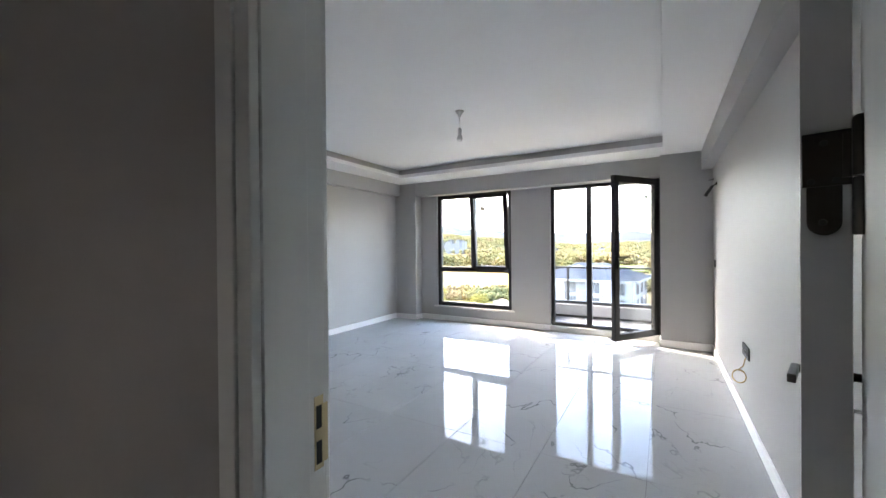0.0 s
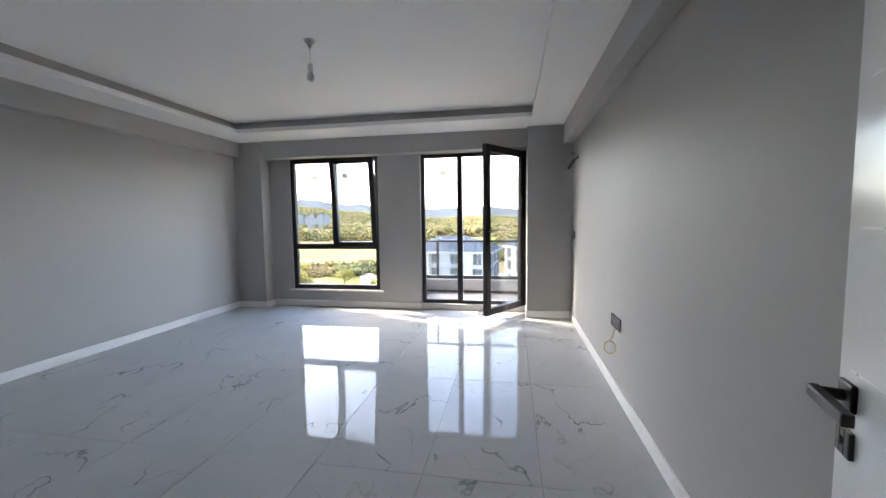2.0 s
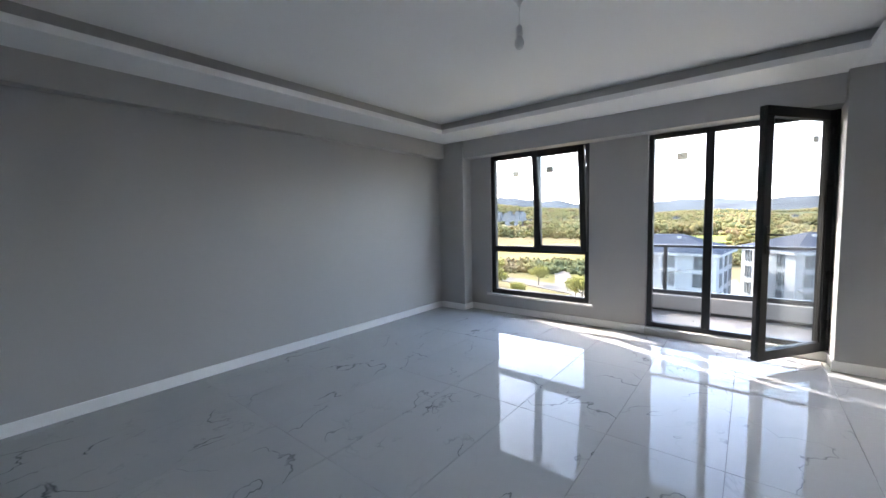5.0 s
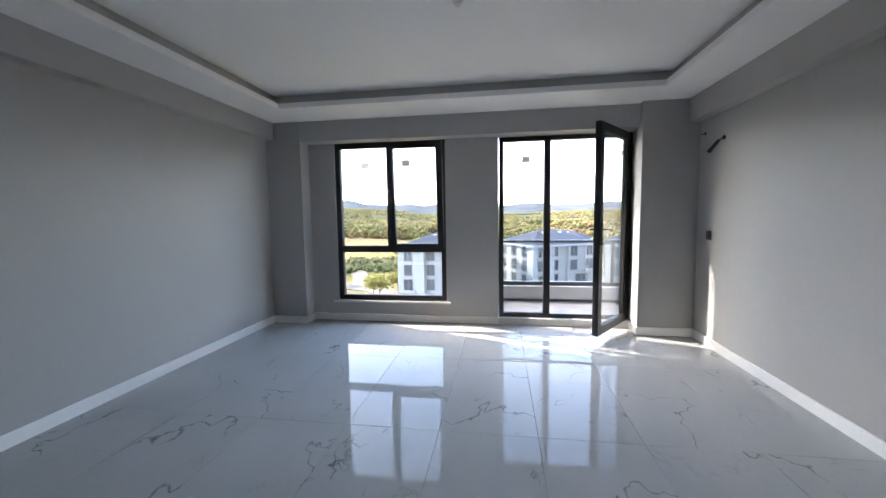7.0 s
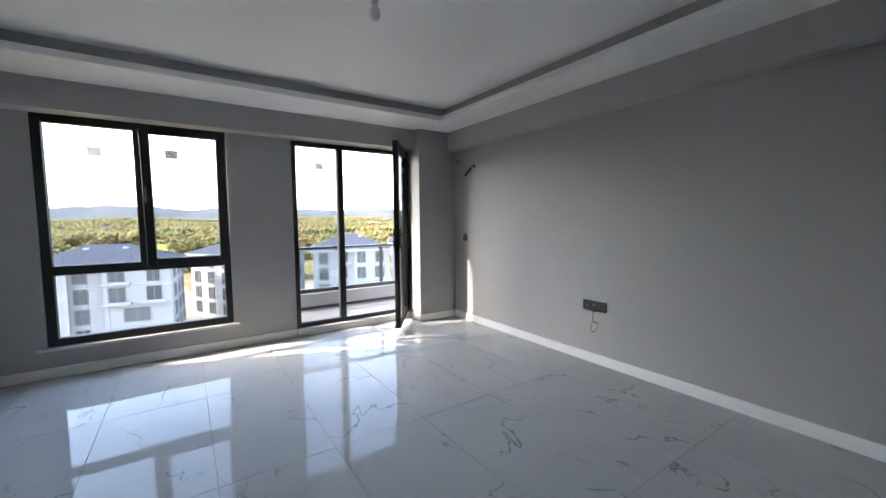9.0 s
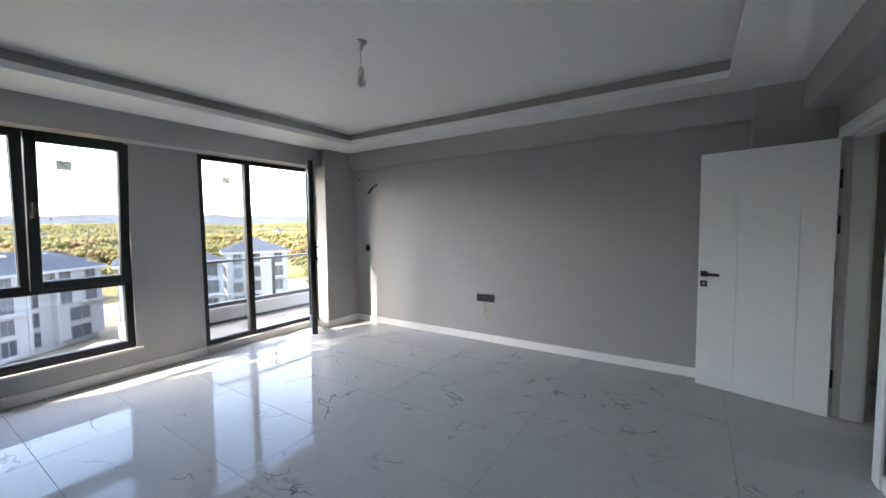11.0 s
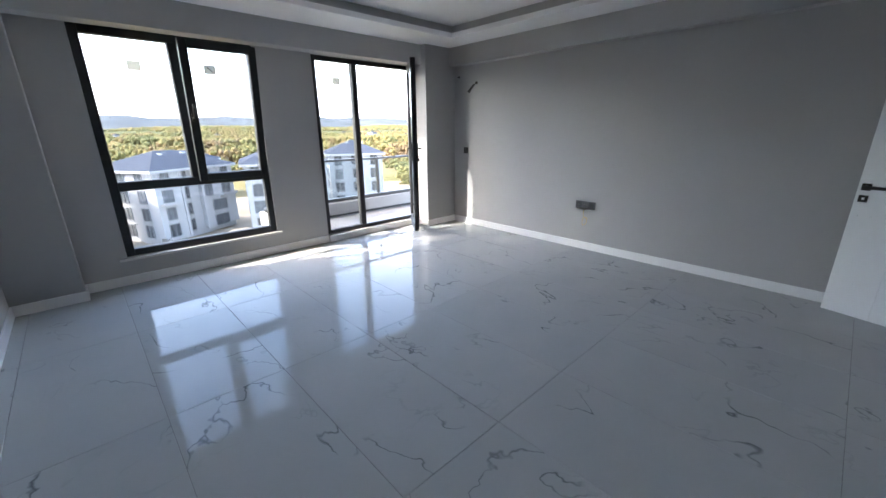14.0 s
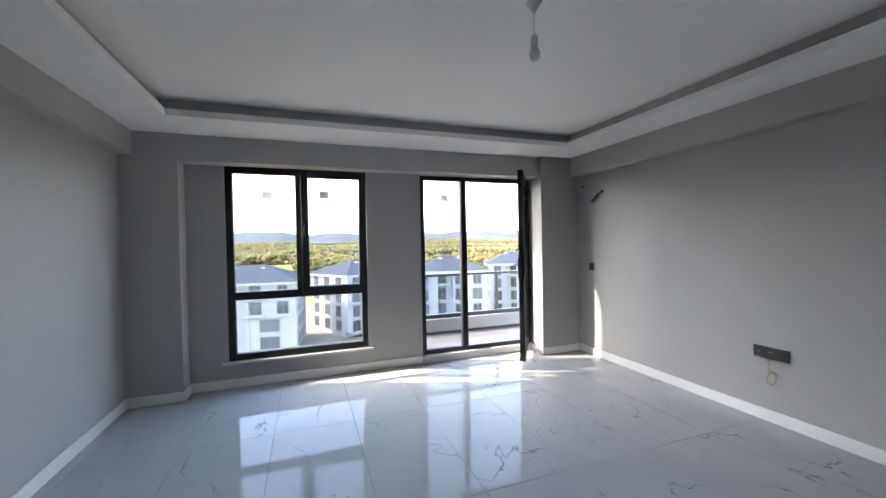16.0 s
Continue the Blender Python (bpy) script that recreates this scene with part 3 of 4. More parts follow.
# ---- balcony door ----
door = thing("door_2", "anthracite glazed balcony door standing half open beside a fixed light", "balcony door", kind="structure")
bm = bmesh.new()
ring_frame(bm, -1.948, 0.088, -0.448, 2.25, 0.05, WY, WY + 0.07)
part("door_frame", bm, M_FRAME, door, bevel=0.004)
part("mullion", boxes((-1.42, WY, 0.138, -1.345, WY + 0.07, 2.20)), M_FRAME, door, bevel=0.004)
pane("pane", door, -1.898, 0.138, -1.42, 2.20, WY + 0.035)
gasket(door, -1.898, 0.138, -1.42, 2.20, WY + 0.035)
sticker(door, -1.63, 1.985, WY + 0.022)
leaf = part("door_leaf", boxes(), M_FRAME, door, "anthracite framed glass leaf swung into the room")
bm = bmesh.new()
ring_frame(bm, 0, 0, 0.85, 2.152, 0.085, -0.062, 0.0)
box(bm, -0.004, -0.075, 0.012, 0.862, -0.062, 0.022)
box(bm, 0.85, -0.05, 0.03, 0.856, -0.02, 2.13)
bm.to_mesh(leaf.data)
bm.free()
leaf.matrix_basis = pose(-0.468, 6.985, 0.085, 0, 0, -125.0)
bv = leaf.modifiers.new("bevel", "BEVEL")
bv.width, bv.segments, bv.limit_method = 0.005, 2, "ANGLE"
leaf_pane = pane("pane", leaf, 0.085, 0.085, 0.765, 2.067, -0.031, M_LEAF_GLASS)
leaf_pane.visible_shadow = True
gasket(leaf, 0.085, 0.085, 0.765, 2.067, -0.031)
sticker(leaf, 0.24, 1.90, -0.012, mark=False, w=0.035)
for side in (1, -1):
    y = 0.0 if side > 0 else -0.062
    bm = boxes((0.795, min(y, y + side * 0.012), 0.93, 0.822, max(y, y + side * 0.012), 1.16))
    rod(bm, (0.808, y, 1.09), (0.808, y + side * 0.05, 1.09), 0.009)
    rod(bm, (0.808, y + side * 0.05, 1.09), (0.69, y + side * 0.055, 1.085), 0.009, 0.007)
    rod(bm, (0.808, y, 0.99), (0.808, y + side * 0.02, 0.99), 0.009)
    part("handle", bm, M_GASKET, leaf, "black lever door handle on a long plate", 0.002)
bm = boxes((0.803, 0.012, 0.93, 0.812, 0.03, 0.96))
lathe(bm, [(0.011, 0.0), (0.012, 0.003), (0.011, 0.006)], 14, (0.808, 0.026, 0.91))
part("key", bm, M_METAL, leaf, "small key in the lock")
for z in (0.25, 0.70, 1.55, 1.98):
    bm = bmesh.new()
    rod(bm, (-0.012, 0.012, z - 0.05), (-0.012, 0.012, z + 0.05), 0.012)
    box(bm, -0.012, 0.0, z - 0.035, 0.05, 0.008, z + 0.035)
    part("hinge", bm, M_FRAME, leaf, "black barrel hinge", 0.002)
structure("door_threshold", boxes((-1.955, 6.925, 0.0, -0.445, 7.075, 0.086)), M_SILL, "pale marble threshold step under the balcony door", "threshold", 0.003)

# ---- room door ----
frame_set = thing("door_frame_1", "pale grey lacquered door frame with flat casings", "door frame", kind="structure")
part("jamb", boxes((-1.08, 1.365, 0, -1.05, 1.512, 2.05)), M_JAMB, frame_set, bevel=0.002)
part("jamb", boxes((-0.225, 1.365, 0, -0.195, 1.512, 2.05)), M_JAMB, frame_set, bevel=0.002)
part("head", boxes((-1.05, 1.365, 2.012, -0.225, 1.512, 2.05)), M_JAMB, frame_set, bevel=0.002)
part("stop", boxes((-1.05, 1.365, 0, -1.046, 1.468, 2.012)), M_JAMB, frame_set, bevel=0.002)
part("stop", boxes((-0.238, 1.365, 0, -0.225, 1.468, 2.012)), M_JAMB, frame_set, bevel=0.002)
part("stop", boxes((-1.046, 1.365, 1.999, -0.238, 1.468, 2.012)), M_JAMB, frame_set, bevel=0.002)
for y0, y1 in ((1.345, 1.365), (1.512, 1.527)):
    part("casing", boxes((-1.15, y0 - (0.006 if y0 < 1.4 else 0), 0, -1.096, y1, 2.096), (-1.096, y0, 0, -1.052, y1, 2.05)), M_JAMB, frame_set, bevel=0.003)
    part("casing", boxes((-0.223, y0, 0, -0.145, y1, 2.09)), M_JAMB, frame_set, bevel=0.003)
    part("casing", boxes((-1.052, y0, 2.014, -0.223, y1, 2.09)), M_JAMB, frame_set, bevel=0.003)
bm = boxes((-1.0515, 1.482, 0.855, -1.0485, 1.506, 0.865), (-1.0515, 1.482, 0.915, -1.0485, 1.506, 0.94), (-1.0515, 1.482, 0.99, -1.0485, 1.506, 1.01),
           (-1.0515, 1.482, 0.865, -1.0485, 1.486, 0.99), (-1.0515, 1.502, 0.865, -1.0485, 1.518, 0.99))
plate = part("strike_plate", bm, M_BRASS, frame_set, "pale brass strike plate")
part("latch_slot", boxes((-1.0512, 1.486, 0.865, -1.0496, 1.502, 0.915), (-1.0512, 1.486, 0.94, -1.0496, 1.502, 0.99)), M_MARK, plate)

room_door = thing("interior_door", "white lacquered interior door with thin chrome inlays, standing open", "door", pose(-0.232, 1.53, 0, 0, 0, 74.2))
LW = 0.83
bm = boxes((0.0, 0.0, 0.008, LW, 0.036, 2.0))
for u0, u1 in ((0.0, 0.186), (0.190, 0.556), (0.560, LW)):
    box(bm, u0, 0.036, 0.008, u1, 0.04, 2.0)
    box(bm, u0, -0.004, 0.008, u1, 0.0, 2.0)
part("leaf", bm, M_LACQ, room_door, bevel=0.0012)
part("edge_band", boxes((-0.0015, -0.003, 0.01, 0.0, 0.039, 1.998)), M_EDGE, room_door, "grey hinge-side edge band")
for z in (0.265, 0.52, 0.775, 1.03, 1.285, 1.54, 1.795):
    for u0, u1 in ((0.01, 0.15), (0.59, 0.79)):
        part("inlay", boxes((u0, 0.0395, z - 0.0018, u1, 0.0406, z + 0.0018)), M_INLAY, room_door, "thin bright chrome inlay strip")
for side, y in ((1, 0.04), (-1, -0.004)):
    def yy(d):
        return y + side * d
    bm = boxes((0.76, min(yy(0), yy(0.01)), 0.96, 0.81, max(yy(0), yy(0.01)), 1.01))
    rod(bm, (0.785, yy(0.008), 0.985), (0.785, yy(0.045), 0.985), 0.011)
    box(bm, 0.665, min(yy(0.04), yy(0.058)), 0.974, 0.797, max(yy(0.04), yy(0.058)), 0.996)
    part("lever_handle", bm, M_METAL, room_door, "dark bronze lever handle on a square rosette", 0.003)
    bm = bmesh.new()
    ring_frame(bm, 0.76, 0.875, 0.81, 0.925, 0.017, min(yy(0), yy(0.009)), max(yy(0), yy(0.009)))
    part("key_plate", bm, M_METAL, room_door, "square dark bronze key plate", 0.002)
bm = boxes((0.7825, -0.04, 0.895, 0.7875, -0.006, 0.905))
lathe(bm, [(0.011, 0.0), (0.012, 0.003), (0.011, 0.006)], 14, (0.785, -0.046, 0.897))
part("key", bm, M_CHROME, room_door, "small steel key in the lock")
for z in (0.26, 1.378, 1.70):
    bm = boxes((-0.0042, -0.004, z + 0.012, -0.0015, 0.038, z + 0.075), (-0.0038, 0.004, z - 0.03, -0.0015, 0.034, z + 0.012))
    rod(bm, (-0.0038, 0.019, z - 0.03), (-0.0015, 0.019, z - 0.03), 0.015, n=20)
    rod(bm, (-0.006, -0.012, z - 0.045), (-0.006, -0.012, z + 0.019), 0.009)
    rod(bm, (-0.006, -0.012, z + 0.021), (-0.006, -0.012, z + 0.085), 0.009)
    lathe(bm, [(0.0001, 0.004), (0.006, 0.003), (0.009, 0.0)], 14, (-0.006, -0.012, z + 0.085))
    box(bm, -0.006, -0.012, z + 0.02, -0.003, 0.004, z + 0.07)
    hg = part("hinge", bm, M_METAL, room_door, "dark bronze lift-off hinge", 0.001)
    for dy, dz in ((0.019, 0.062), (0.009, 0.018), (0.03, 0.018), (0.02, -0.03)):
        sb = bmesh.new()
        rod(sb, (-0.0036, dy, z + dz), (-0.0052, dy, z + dz), 0.004, 0.003, 10)
        part("screw", sb, M_MARK, hg)


# ---- sockets, switches and lamps ----
def face_plate(name, label, category, m, gangs, kinds):
    """A flush plate of square gangs, facing local -y, centred."""
    ob = thing(name, label, category, m)
    w = 0.08 * gangs
    bm = bmesh.new()
    ring_frame(bm, -w / 2, -0.045, w / 2, 0.045, 0.012, -0.010, 0)
    part("cover_frame", bm, M_SOCKET, ob, bevel=0.002)
    for k in range(gangs):
        c = -w / 2 + 0.08 * (k + 0.5)
        h = 0.038 if gangs > 1 else 0.028
        insert = part("insert", boxes((c - h, -0.008, -0.033, c + h, 0, 0.033)), M_SOCKET, ob, bevel=0.0015)
        if kinds[k] == "socket":
            bm = bmesh.new()
            rod(bm, (c, -0.0082, 0), (c, -0.0095, 0), 0.021, 0.020, 20)
            part("socket_well", bm, M_MARK, insert)
        elif kinds[k] == "jack":
            bm = boxes((c - 0.02, -0.0095, -0.012, c - 0.003, -0.008, 0.012), (c + 0.003, -0.0095, -0.012, c + 0.02, -0.008, 0.012))
            part("jack", bm, M_MARK, insert)
            part("jack_label", boxes((c - 0.016, -0.0098, 0.002, c - 0.007, -0.0095, 0.009), (c + 0.007, -0.0098, 0.002, c + 0.016, -0.0095, 0.009)), M_STICK, insert)
        elif kinds[k] == "aerial":
            bm = bmesh.new()
            rod(bm, (c, -0.008, 0), (c, -0.014, 0), 0.006)
            part("aerial_pin", bm, M_CHROME, insert)
        else:
            part("rocker", boxes((c - 0.022, -0.012, -0.027, c + 0.022, -0.008, 0.027)), M_SOCKET, insert, bevel=0.002)
    return ob


face_plate("wall_socket", "dark grey three-gang socket plate on the grey wall", "socket", pose(XR, 4.487, 0.535, 0, 0, -90), 3, ("aerial", "jack", "socket"))
face_plate("light_switch", "small dark grey light switch beside the balcony door", "switch", pose(XR, 6.44, 1.105, 0, 0, -90), 1, ("rocker",))
face_plate("light_switch", "dark grey single light switch beside the room door", "switch", pose(-1.30, YB, 1.10, 0, 0, 180), 1, ("rocker",))
face_plate("wall_socket", "dark grey single wall socket low beside the room door", "socket", pose(-1.32, YB, 0.50, 0, 0, 180), 1, ("socket",))


def curve_thing(name, pts, radius, mat, parent=None, label=""):
    cu = bpy.data.curves.new(name, "CURVE")
    cu.dimensions, cu.bevel_depth, cu.bevel_resolution = "3D", radius, 2
    sp = cu.splines.new("POLY")
    sp.points.add(len(pts) - 1)
    for q, c in zip(sp.points, pts):
        q.co = (*c, 1)
    tmp = bpy.data.objects.new(name, cu)
    scene.collection.objects.link(tmp)
    data = bpy.data.meshes.new_from_object(tmp)
    bpy.data.objects.remove(tmp)
    data.materials.clear()
    data.materials.append(mat)
    for f in data.polygons:
        f.use_smooth = True
    ob = new(name, data)
    if parent:
        ob.parent = parent
    if label:
        ob["label"] = label
    return ob


pts = [(XR - 0.002, 4.50, 0.49), (XR - 0.012, 4.498, 0.46), (XR - 0.02, 4.497, 0.42)]
for k in range(33):
    a = math.pi / 2 + 2 * math.pi * 1.15 * k / 32
    pts.append((XR - 0.05 - 0.04 * math.cos(a), 4.468 + 0.012 * math.cos(a) - 0.0006 * k, 0.352 + 0.048 * math.sin(a)))
tagged(curve_thing("cable_loop", pts, 0.0035, M_CABLE), "loop of thin tan cable hanging below the sockets", "cable")

pend = thing("pendant_bulb", "bare bulb in a white holder hanging from the ceiling", "ceiling lamp", pose(-2.134, 4.255, UP))
bm = bmesh.new()
lathe(bm, [(0.006, -0.062), (0.009, -0.055), (0.014, -0.04), (0.026, -0.022), (0.04, -0.008), (0.042, 0.0)], 28)
part("ceiling_rose", bm, M_WHITE, pend, "white conical ceiling rose")
bm = bmesh.new()
rod(bm, (0, 0, -0.17), (0, 0, -0.05), 0.003, n=8)
part("cord", bm, M_WHITE, pend)
bm = bmesh.new()
lathe(bm, [(0.017, -0.225), (0.019, -0.222), (0.019, -0.20), (0.0175, -0.198), (0.0175, -0.175), (0.010, -0.165), (0.004, -0.163)], 24)
part("lamp_holder", bm, M_WHITE, pend, "white plastic lamp holder")
bm = bmesh.new()
lathe(bm, [(0.002, -0.298), (0.012, -0.296), (0.021, -0.288), (0.0265, -0.274), (0.027, -0.262), (0.023, -0.245), (0.016, -0.232), (0.013, -0.222)], 24)
part("bulb", bm, M_BULB, pend, "frosted white light bulb")

sconce = thing("wall_lamp", "black tilted lamp holder on a short arm above the switch", "wall lamp", pose(XR, 6.25, 2.02))
bm = bmesh.new()
rod(bm, (0, 0, 0), (-0.012, 0, 0), 0.02, 0.018, 16)
part("wall_plate", bm, M_METAL, sconce)
bm = bmesh.new()
rod(bm, (-0.005, 0, 0), (-0.05, 0.02, -0.03), 0.006)
part("arm", bm, M_METAL, sconce)
bm = bmesh.new()
rod(bm, (-0.04, 0.012, -0.02), (-0.105, 0.06, -0.125), 0.014, 0.019, 16)
part("lamp_holder", bm, M_MARK, sconce, "black cylindrical lamp holder")
outlet = thing("cable_outlet", "dark cable hole with a short wire stub under the beam", "cable outlet", pose(XR, 6.59, 2.12))
bm = bmesh.new()
rod(bm, (0.0, 0, 0), (-0.006, 0, 0), 0.016, 0.014, 14)
part("collar", bm, M_MARK, outlet)
bm = bmesh.new()
rod(bm, (-0.004, 0, 0), (-0.05, -0.012, -0.01), 0.004, n=8)
part("wire_stub", bm, M_MARK, outlet)

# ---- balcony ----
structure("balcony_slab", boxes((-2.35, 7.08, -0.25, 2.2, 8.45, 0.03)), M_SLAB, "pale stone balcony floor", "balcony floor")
structure("balcony_parapet", boxes((-2.35, 8.12, 0.07, 2.2, 8.32, 0.265), (-2.35, 7.08, 0.07, -2.15, 8.12, 0.265)), M_PARAPET, "low white rendered balcony parapet", "parapet", 0.01)
structure("balcony_kerb", boxes((-2.35, 8.15, 0.03, 2.2, 8.3, 0.07), (-2.35, 7.08, 0.03, -2.18, 8.15, 0.07)), M_GASKET, "dark strip under the parapet", "strip")
structure("balcony_roof", boxes((-2.35, 7.08, 2.75, 2.2, 8.45, 2.95)), M_RENDER, "white balcony slab of the storey above", "balcony roof")
rail = thing("balcony_railing", "dark framed glass railing on the balcony parapet", "railing")
part("top_rail", boxes((-2.3, 8.19, 0.915, 2.2, 8.24, 0.95)), M_FRAME, rail, bevel=0.004)
part("bottom_rail", boxes((-2.3, 8.18, 0.265, 2.2, 8.25, 0.325)), M_FRAME, rail, bevel=0.004)
part("side_top_rail", boxes((-2.28, 7.08, 0.915, -2.23, 8.19, 0.95)), M_FRAME, rail, bevel=0.004)
part("side_bottom_rail", boxes((-2.29, 7.08, 0.265, -2.22, 8.18, 0.325)), M_FRAME, rail, bevel=0.004)
for x in (-1.95, -0.30, 1.35):
    part("post", boxes((x - 0.022, 8.195, 0.325, x + 0.022, 8.235, 0.915)), M_FRAME, rail, bevel=0.003)
    if x < 2:
        pane("glass_panel", rail, x + 0.022, 0.325, x + 1.628 if x < 1 else 2.2, 0.915, 8.215, M_RAIL_GLASS)

# ---- outside: land, road, hills ----
GROUND = -18.0


def grid_mesh(name, xs, ys, height, mat):
    verts = [(x, y, height(x, y)) for y in ys for x in xs]
    n = len(xs)
    faces = [(j * n + i, j * n + i + 1, (j + 1) * n + i + 1, (j + 1) * n + i) for j in range(len(ys) - 1) for i in range(n - 1)]
    data = bpy.data.meshes.new(name)
    data.from_pydata(verts, [], faces)
    data.materials.append(mat)
    for f in data.polygons:
        f.use_smooth = True
    return new(name, data)


def relief(x, y):
    far = max(0.0, min(1.0, (math.hypot(x, y) - 120) / 500))
    return GROUND + far * (6 * noise.noise((x * 0.004, y * 0.004, 1.0)) + 2.5 * noise.noise((x * 0.015, y * 0.015, 4.0)))


def steps(reach, n):
    return [reach * math.copysign(abs(k / n) ** 2.2, k) for k in range(-n, n + 1)]


tagged(grid_mesh("ground", steps(4800, 60), steps(4800, 60), relief, M_LAND), "dry autumn fields reaching to the hills", "ground", kind="structure")


def ridge(name, dist, b0, b1, heights, mat, label, seed):
    """A chain of hills at one distance between two bearings, with a rolling crest."""
    n, rows = 160, 6
    verts = []
    for j in range(rows):
        q = j / (rows - 1)
        for i in range(n + 1):
            b = radians(b0 + (b1 - b0) * i / n)
            f = i / n * (len(heights) - 1)
            k = min(int(f), len(heights) - 2)
            u = f - k
            u = u * u * (3 - 2 * u)
            h = heights[k] * (1 - u) + heights[k + 1] * u
            h *= 1 + 0.38 * noise.noise((i * 0.13, seed, 0)) + 0.16 * noise.noise((i * 0.45, seed, 5)) + 0.05 * noise.noise((i * 1.3, seed, 8))
            d = dist * (1 + 0.35 * q)
            verts.append((d * math.sin(b), d * math.cos(b), GROUND - 4 + (h + 18) * math.sin(q * math.pi / 2)))
    faces = [(j * (n + 1) + i, j * (n + 1) + i + 1, (j + 1) * (n + 1) + i + 1, (j + 1) * (n + 1) + i) for j in range(rows - 1) for i in range(n)]
    data = bpy.data.meshes.new(name)
    data.from_pydata(verts, [], faces)
    data.materials.append(mat)
    for f in data.polygons:
        f.use_smooth = True
    return tagged(new(name, data), label, "hills", kind="structure"), verts, n + 1


ridge("backdrop_hills", 2600, -75, 75, (150, 190, 215, 185, 110, 120, 95, 110, 80, 45, 25), M_HILL, "long wooded hills on the horizon, coloured blue-grey for haze", 3.0)
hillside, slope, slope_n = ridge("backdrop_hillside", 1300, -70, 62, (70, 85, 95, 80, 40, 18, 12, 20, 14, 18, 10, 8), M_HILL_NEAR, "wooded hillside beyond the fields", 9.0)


def strip(name, pts, width, z, mat, label):
    """A flat way along a line of points."""
    bm = bmesh.new()
    prev = None
    for k, (x, y) in enumerate(pts):
        a = Vector(pts[max(0, k - 1)])
        b = Vector(pts[min(len(pts) - 1, k + 1)])
        d = (b - a).normalized()
        s = Vector((-d.y, d.x)) * width / 2
        cur = [bm.verts.new((x + s.x, y + s.y, z)), bm.verts.new((x - s.x, y - s.y, z)), bm.verts.new((x + s.x, y + s.y, z - 0.5)), bm.verts.new((x - s.x, y - s.y, z - 0.5))]
        if prev:
            bm.faces.new((prev[0], prev[1], cur[1], cur[0]))
            bm.faces.new((prev[2], prev[0], cur[0], cur[2]))
            bm.faces.new((prev[1], prev[3], cur[3], cur[1]))
        prev = cur
    bmesh.ops.recalc_face_normals(bm, faces=bm.faces)
    return structure(name, bm, mat, label, "road")


strip("road", [(-150, 128), (-110, 119), (-75, 112), (-50, 106), (-34, 99), (-27, 90), (-28, 70), (-40, 55)], 7.0, GROUND + 0.25, M_ROAD, "pale unpaved road curving past the buildings")
strip("road_branch", [(-40, 102), (-46, 118), (-54, 136), (-66, 162), (-84, 190)], 5.0, GROUND + 0.3, M_ROAD, "pale unpaved track leading into the fields")
strip("yard", [(-60, 52), (-20, 58), (10, 60), (45, 62), (80, 64)], 26.0, GROUND + 0.2, M_EARTH, "brown bare building-site ground before the blocks")
strip("site", [(-24, 96), (10, 98), (40, 98), (66, 94)], 62.0, GROUND + 0.1, M_EARTH, "pale brown building-site earth around the blocks")
strip("bank", [(58, 74), (72, 92), (92, 118)], 34.0, GROUND + 0.35, M_EARTH, "brown bare earth bank below the orange woods")
strip("meadow", [(-80, 343), (-45, 350), (-10, 352)], 95.0, GROUND + 1.2, M_MEADOW, "fresh green meadow between the woods")
strip("field", [(-128, 196), (-97, 213), (-66, 226)], 110.0, GROUND + 0.5, M_FIELD, "golden dry field beyond the bushes")
strip("lane", [(-0.5, 62), (-1.5, 80), (-4.5, 105), (-8, 140)], 9.0, GROUND + 0.3, M_ROAD, "pale dirt lane between two blocks")



def mound(name, x, y, rx, ry, h, label):
    """A low uneven heap of dug earth."""
    n, rings = 28, 6
    verts = [(x, y, GROUND + h)]
    for j in range(1, rings + 1):
        q = j / rings
        for i in range(n):
            a = 2 * math.pi * i / n
            r = q * (1 + 0.18 * noise.noise((math.cos(a) * 1.5 + x, math.sin(a) * 1.5, q)))
            z = h * (math.cos(q * math.pi) + 1) / 2 + 0.25 * h * noise.noise((math.cos(a) * q * 3, math.sin(a) * q * 3 + y, 2.0)) * (1 - q)
            verts.append((x + rx * r * math.cos(a), y + ry * r * math.sin(a), GROUND + z))
    faces = [(0, 1 + i, 1 + (i + 1) % n) for i in range(n)]
    for j in range(rings - 1):
        a, b = 1 + j * n, 1 + (j + 1) * n
        faces += [(a + i, b + i, b + (i + 1) % n, a + (i + 1) % n) for i in range(n)]
    data = bpy.data.meshes.new(name)
    data.from_pydata(verts, [], faces)
    data.materials.append(M_EARTH)
    for f in data.polygons:
        f.use_smooth = True
    return tagged(new(name, data), label, "earth mound")


mound("earth_mound", 12.0, 68.0, 13.0, 6.0, 4.5, "low heap of pale brown dug earth before the blocks")

# ---- outside: neighbouring apartment blocks ----
def far_window(w, h):
    bm = bmesh.new()
    ring_frame(bm, -w / 2, 0, w / 2, h, 0.09, -0.10, 0.05)
    box(bm, -0.05, -0.10, 0.09, 0.05, 0.05, h - 0.09)
    f = bpy.data.meshes.new("window_frame")
    bm.to_mesh(f)
    bm.free()
    f.materials.append(M_FARFRAME)
    bm = boxes((-w / 2 + 0.09, -0.02, 0.09, w / 2 - 0.09, 0.03, h - 0.09))
    g = bpy.data.meshes.new("pane")
    bm.to_mesh(g)
    bm.free()
    g.materials.append(M_DARKGLASS)
    return f, g


WIN = {"n": far_window(1.75, 2.3), "w": far_window(3.3, 2.2), "d": far_window(2.0, 2.35)}


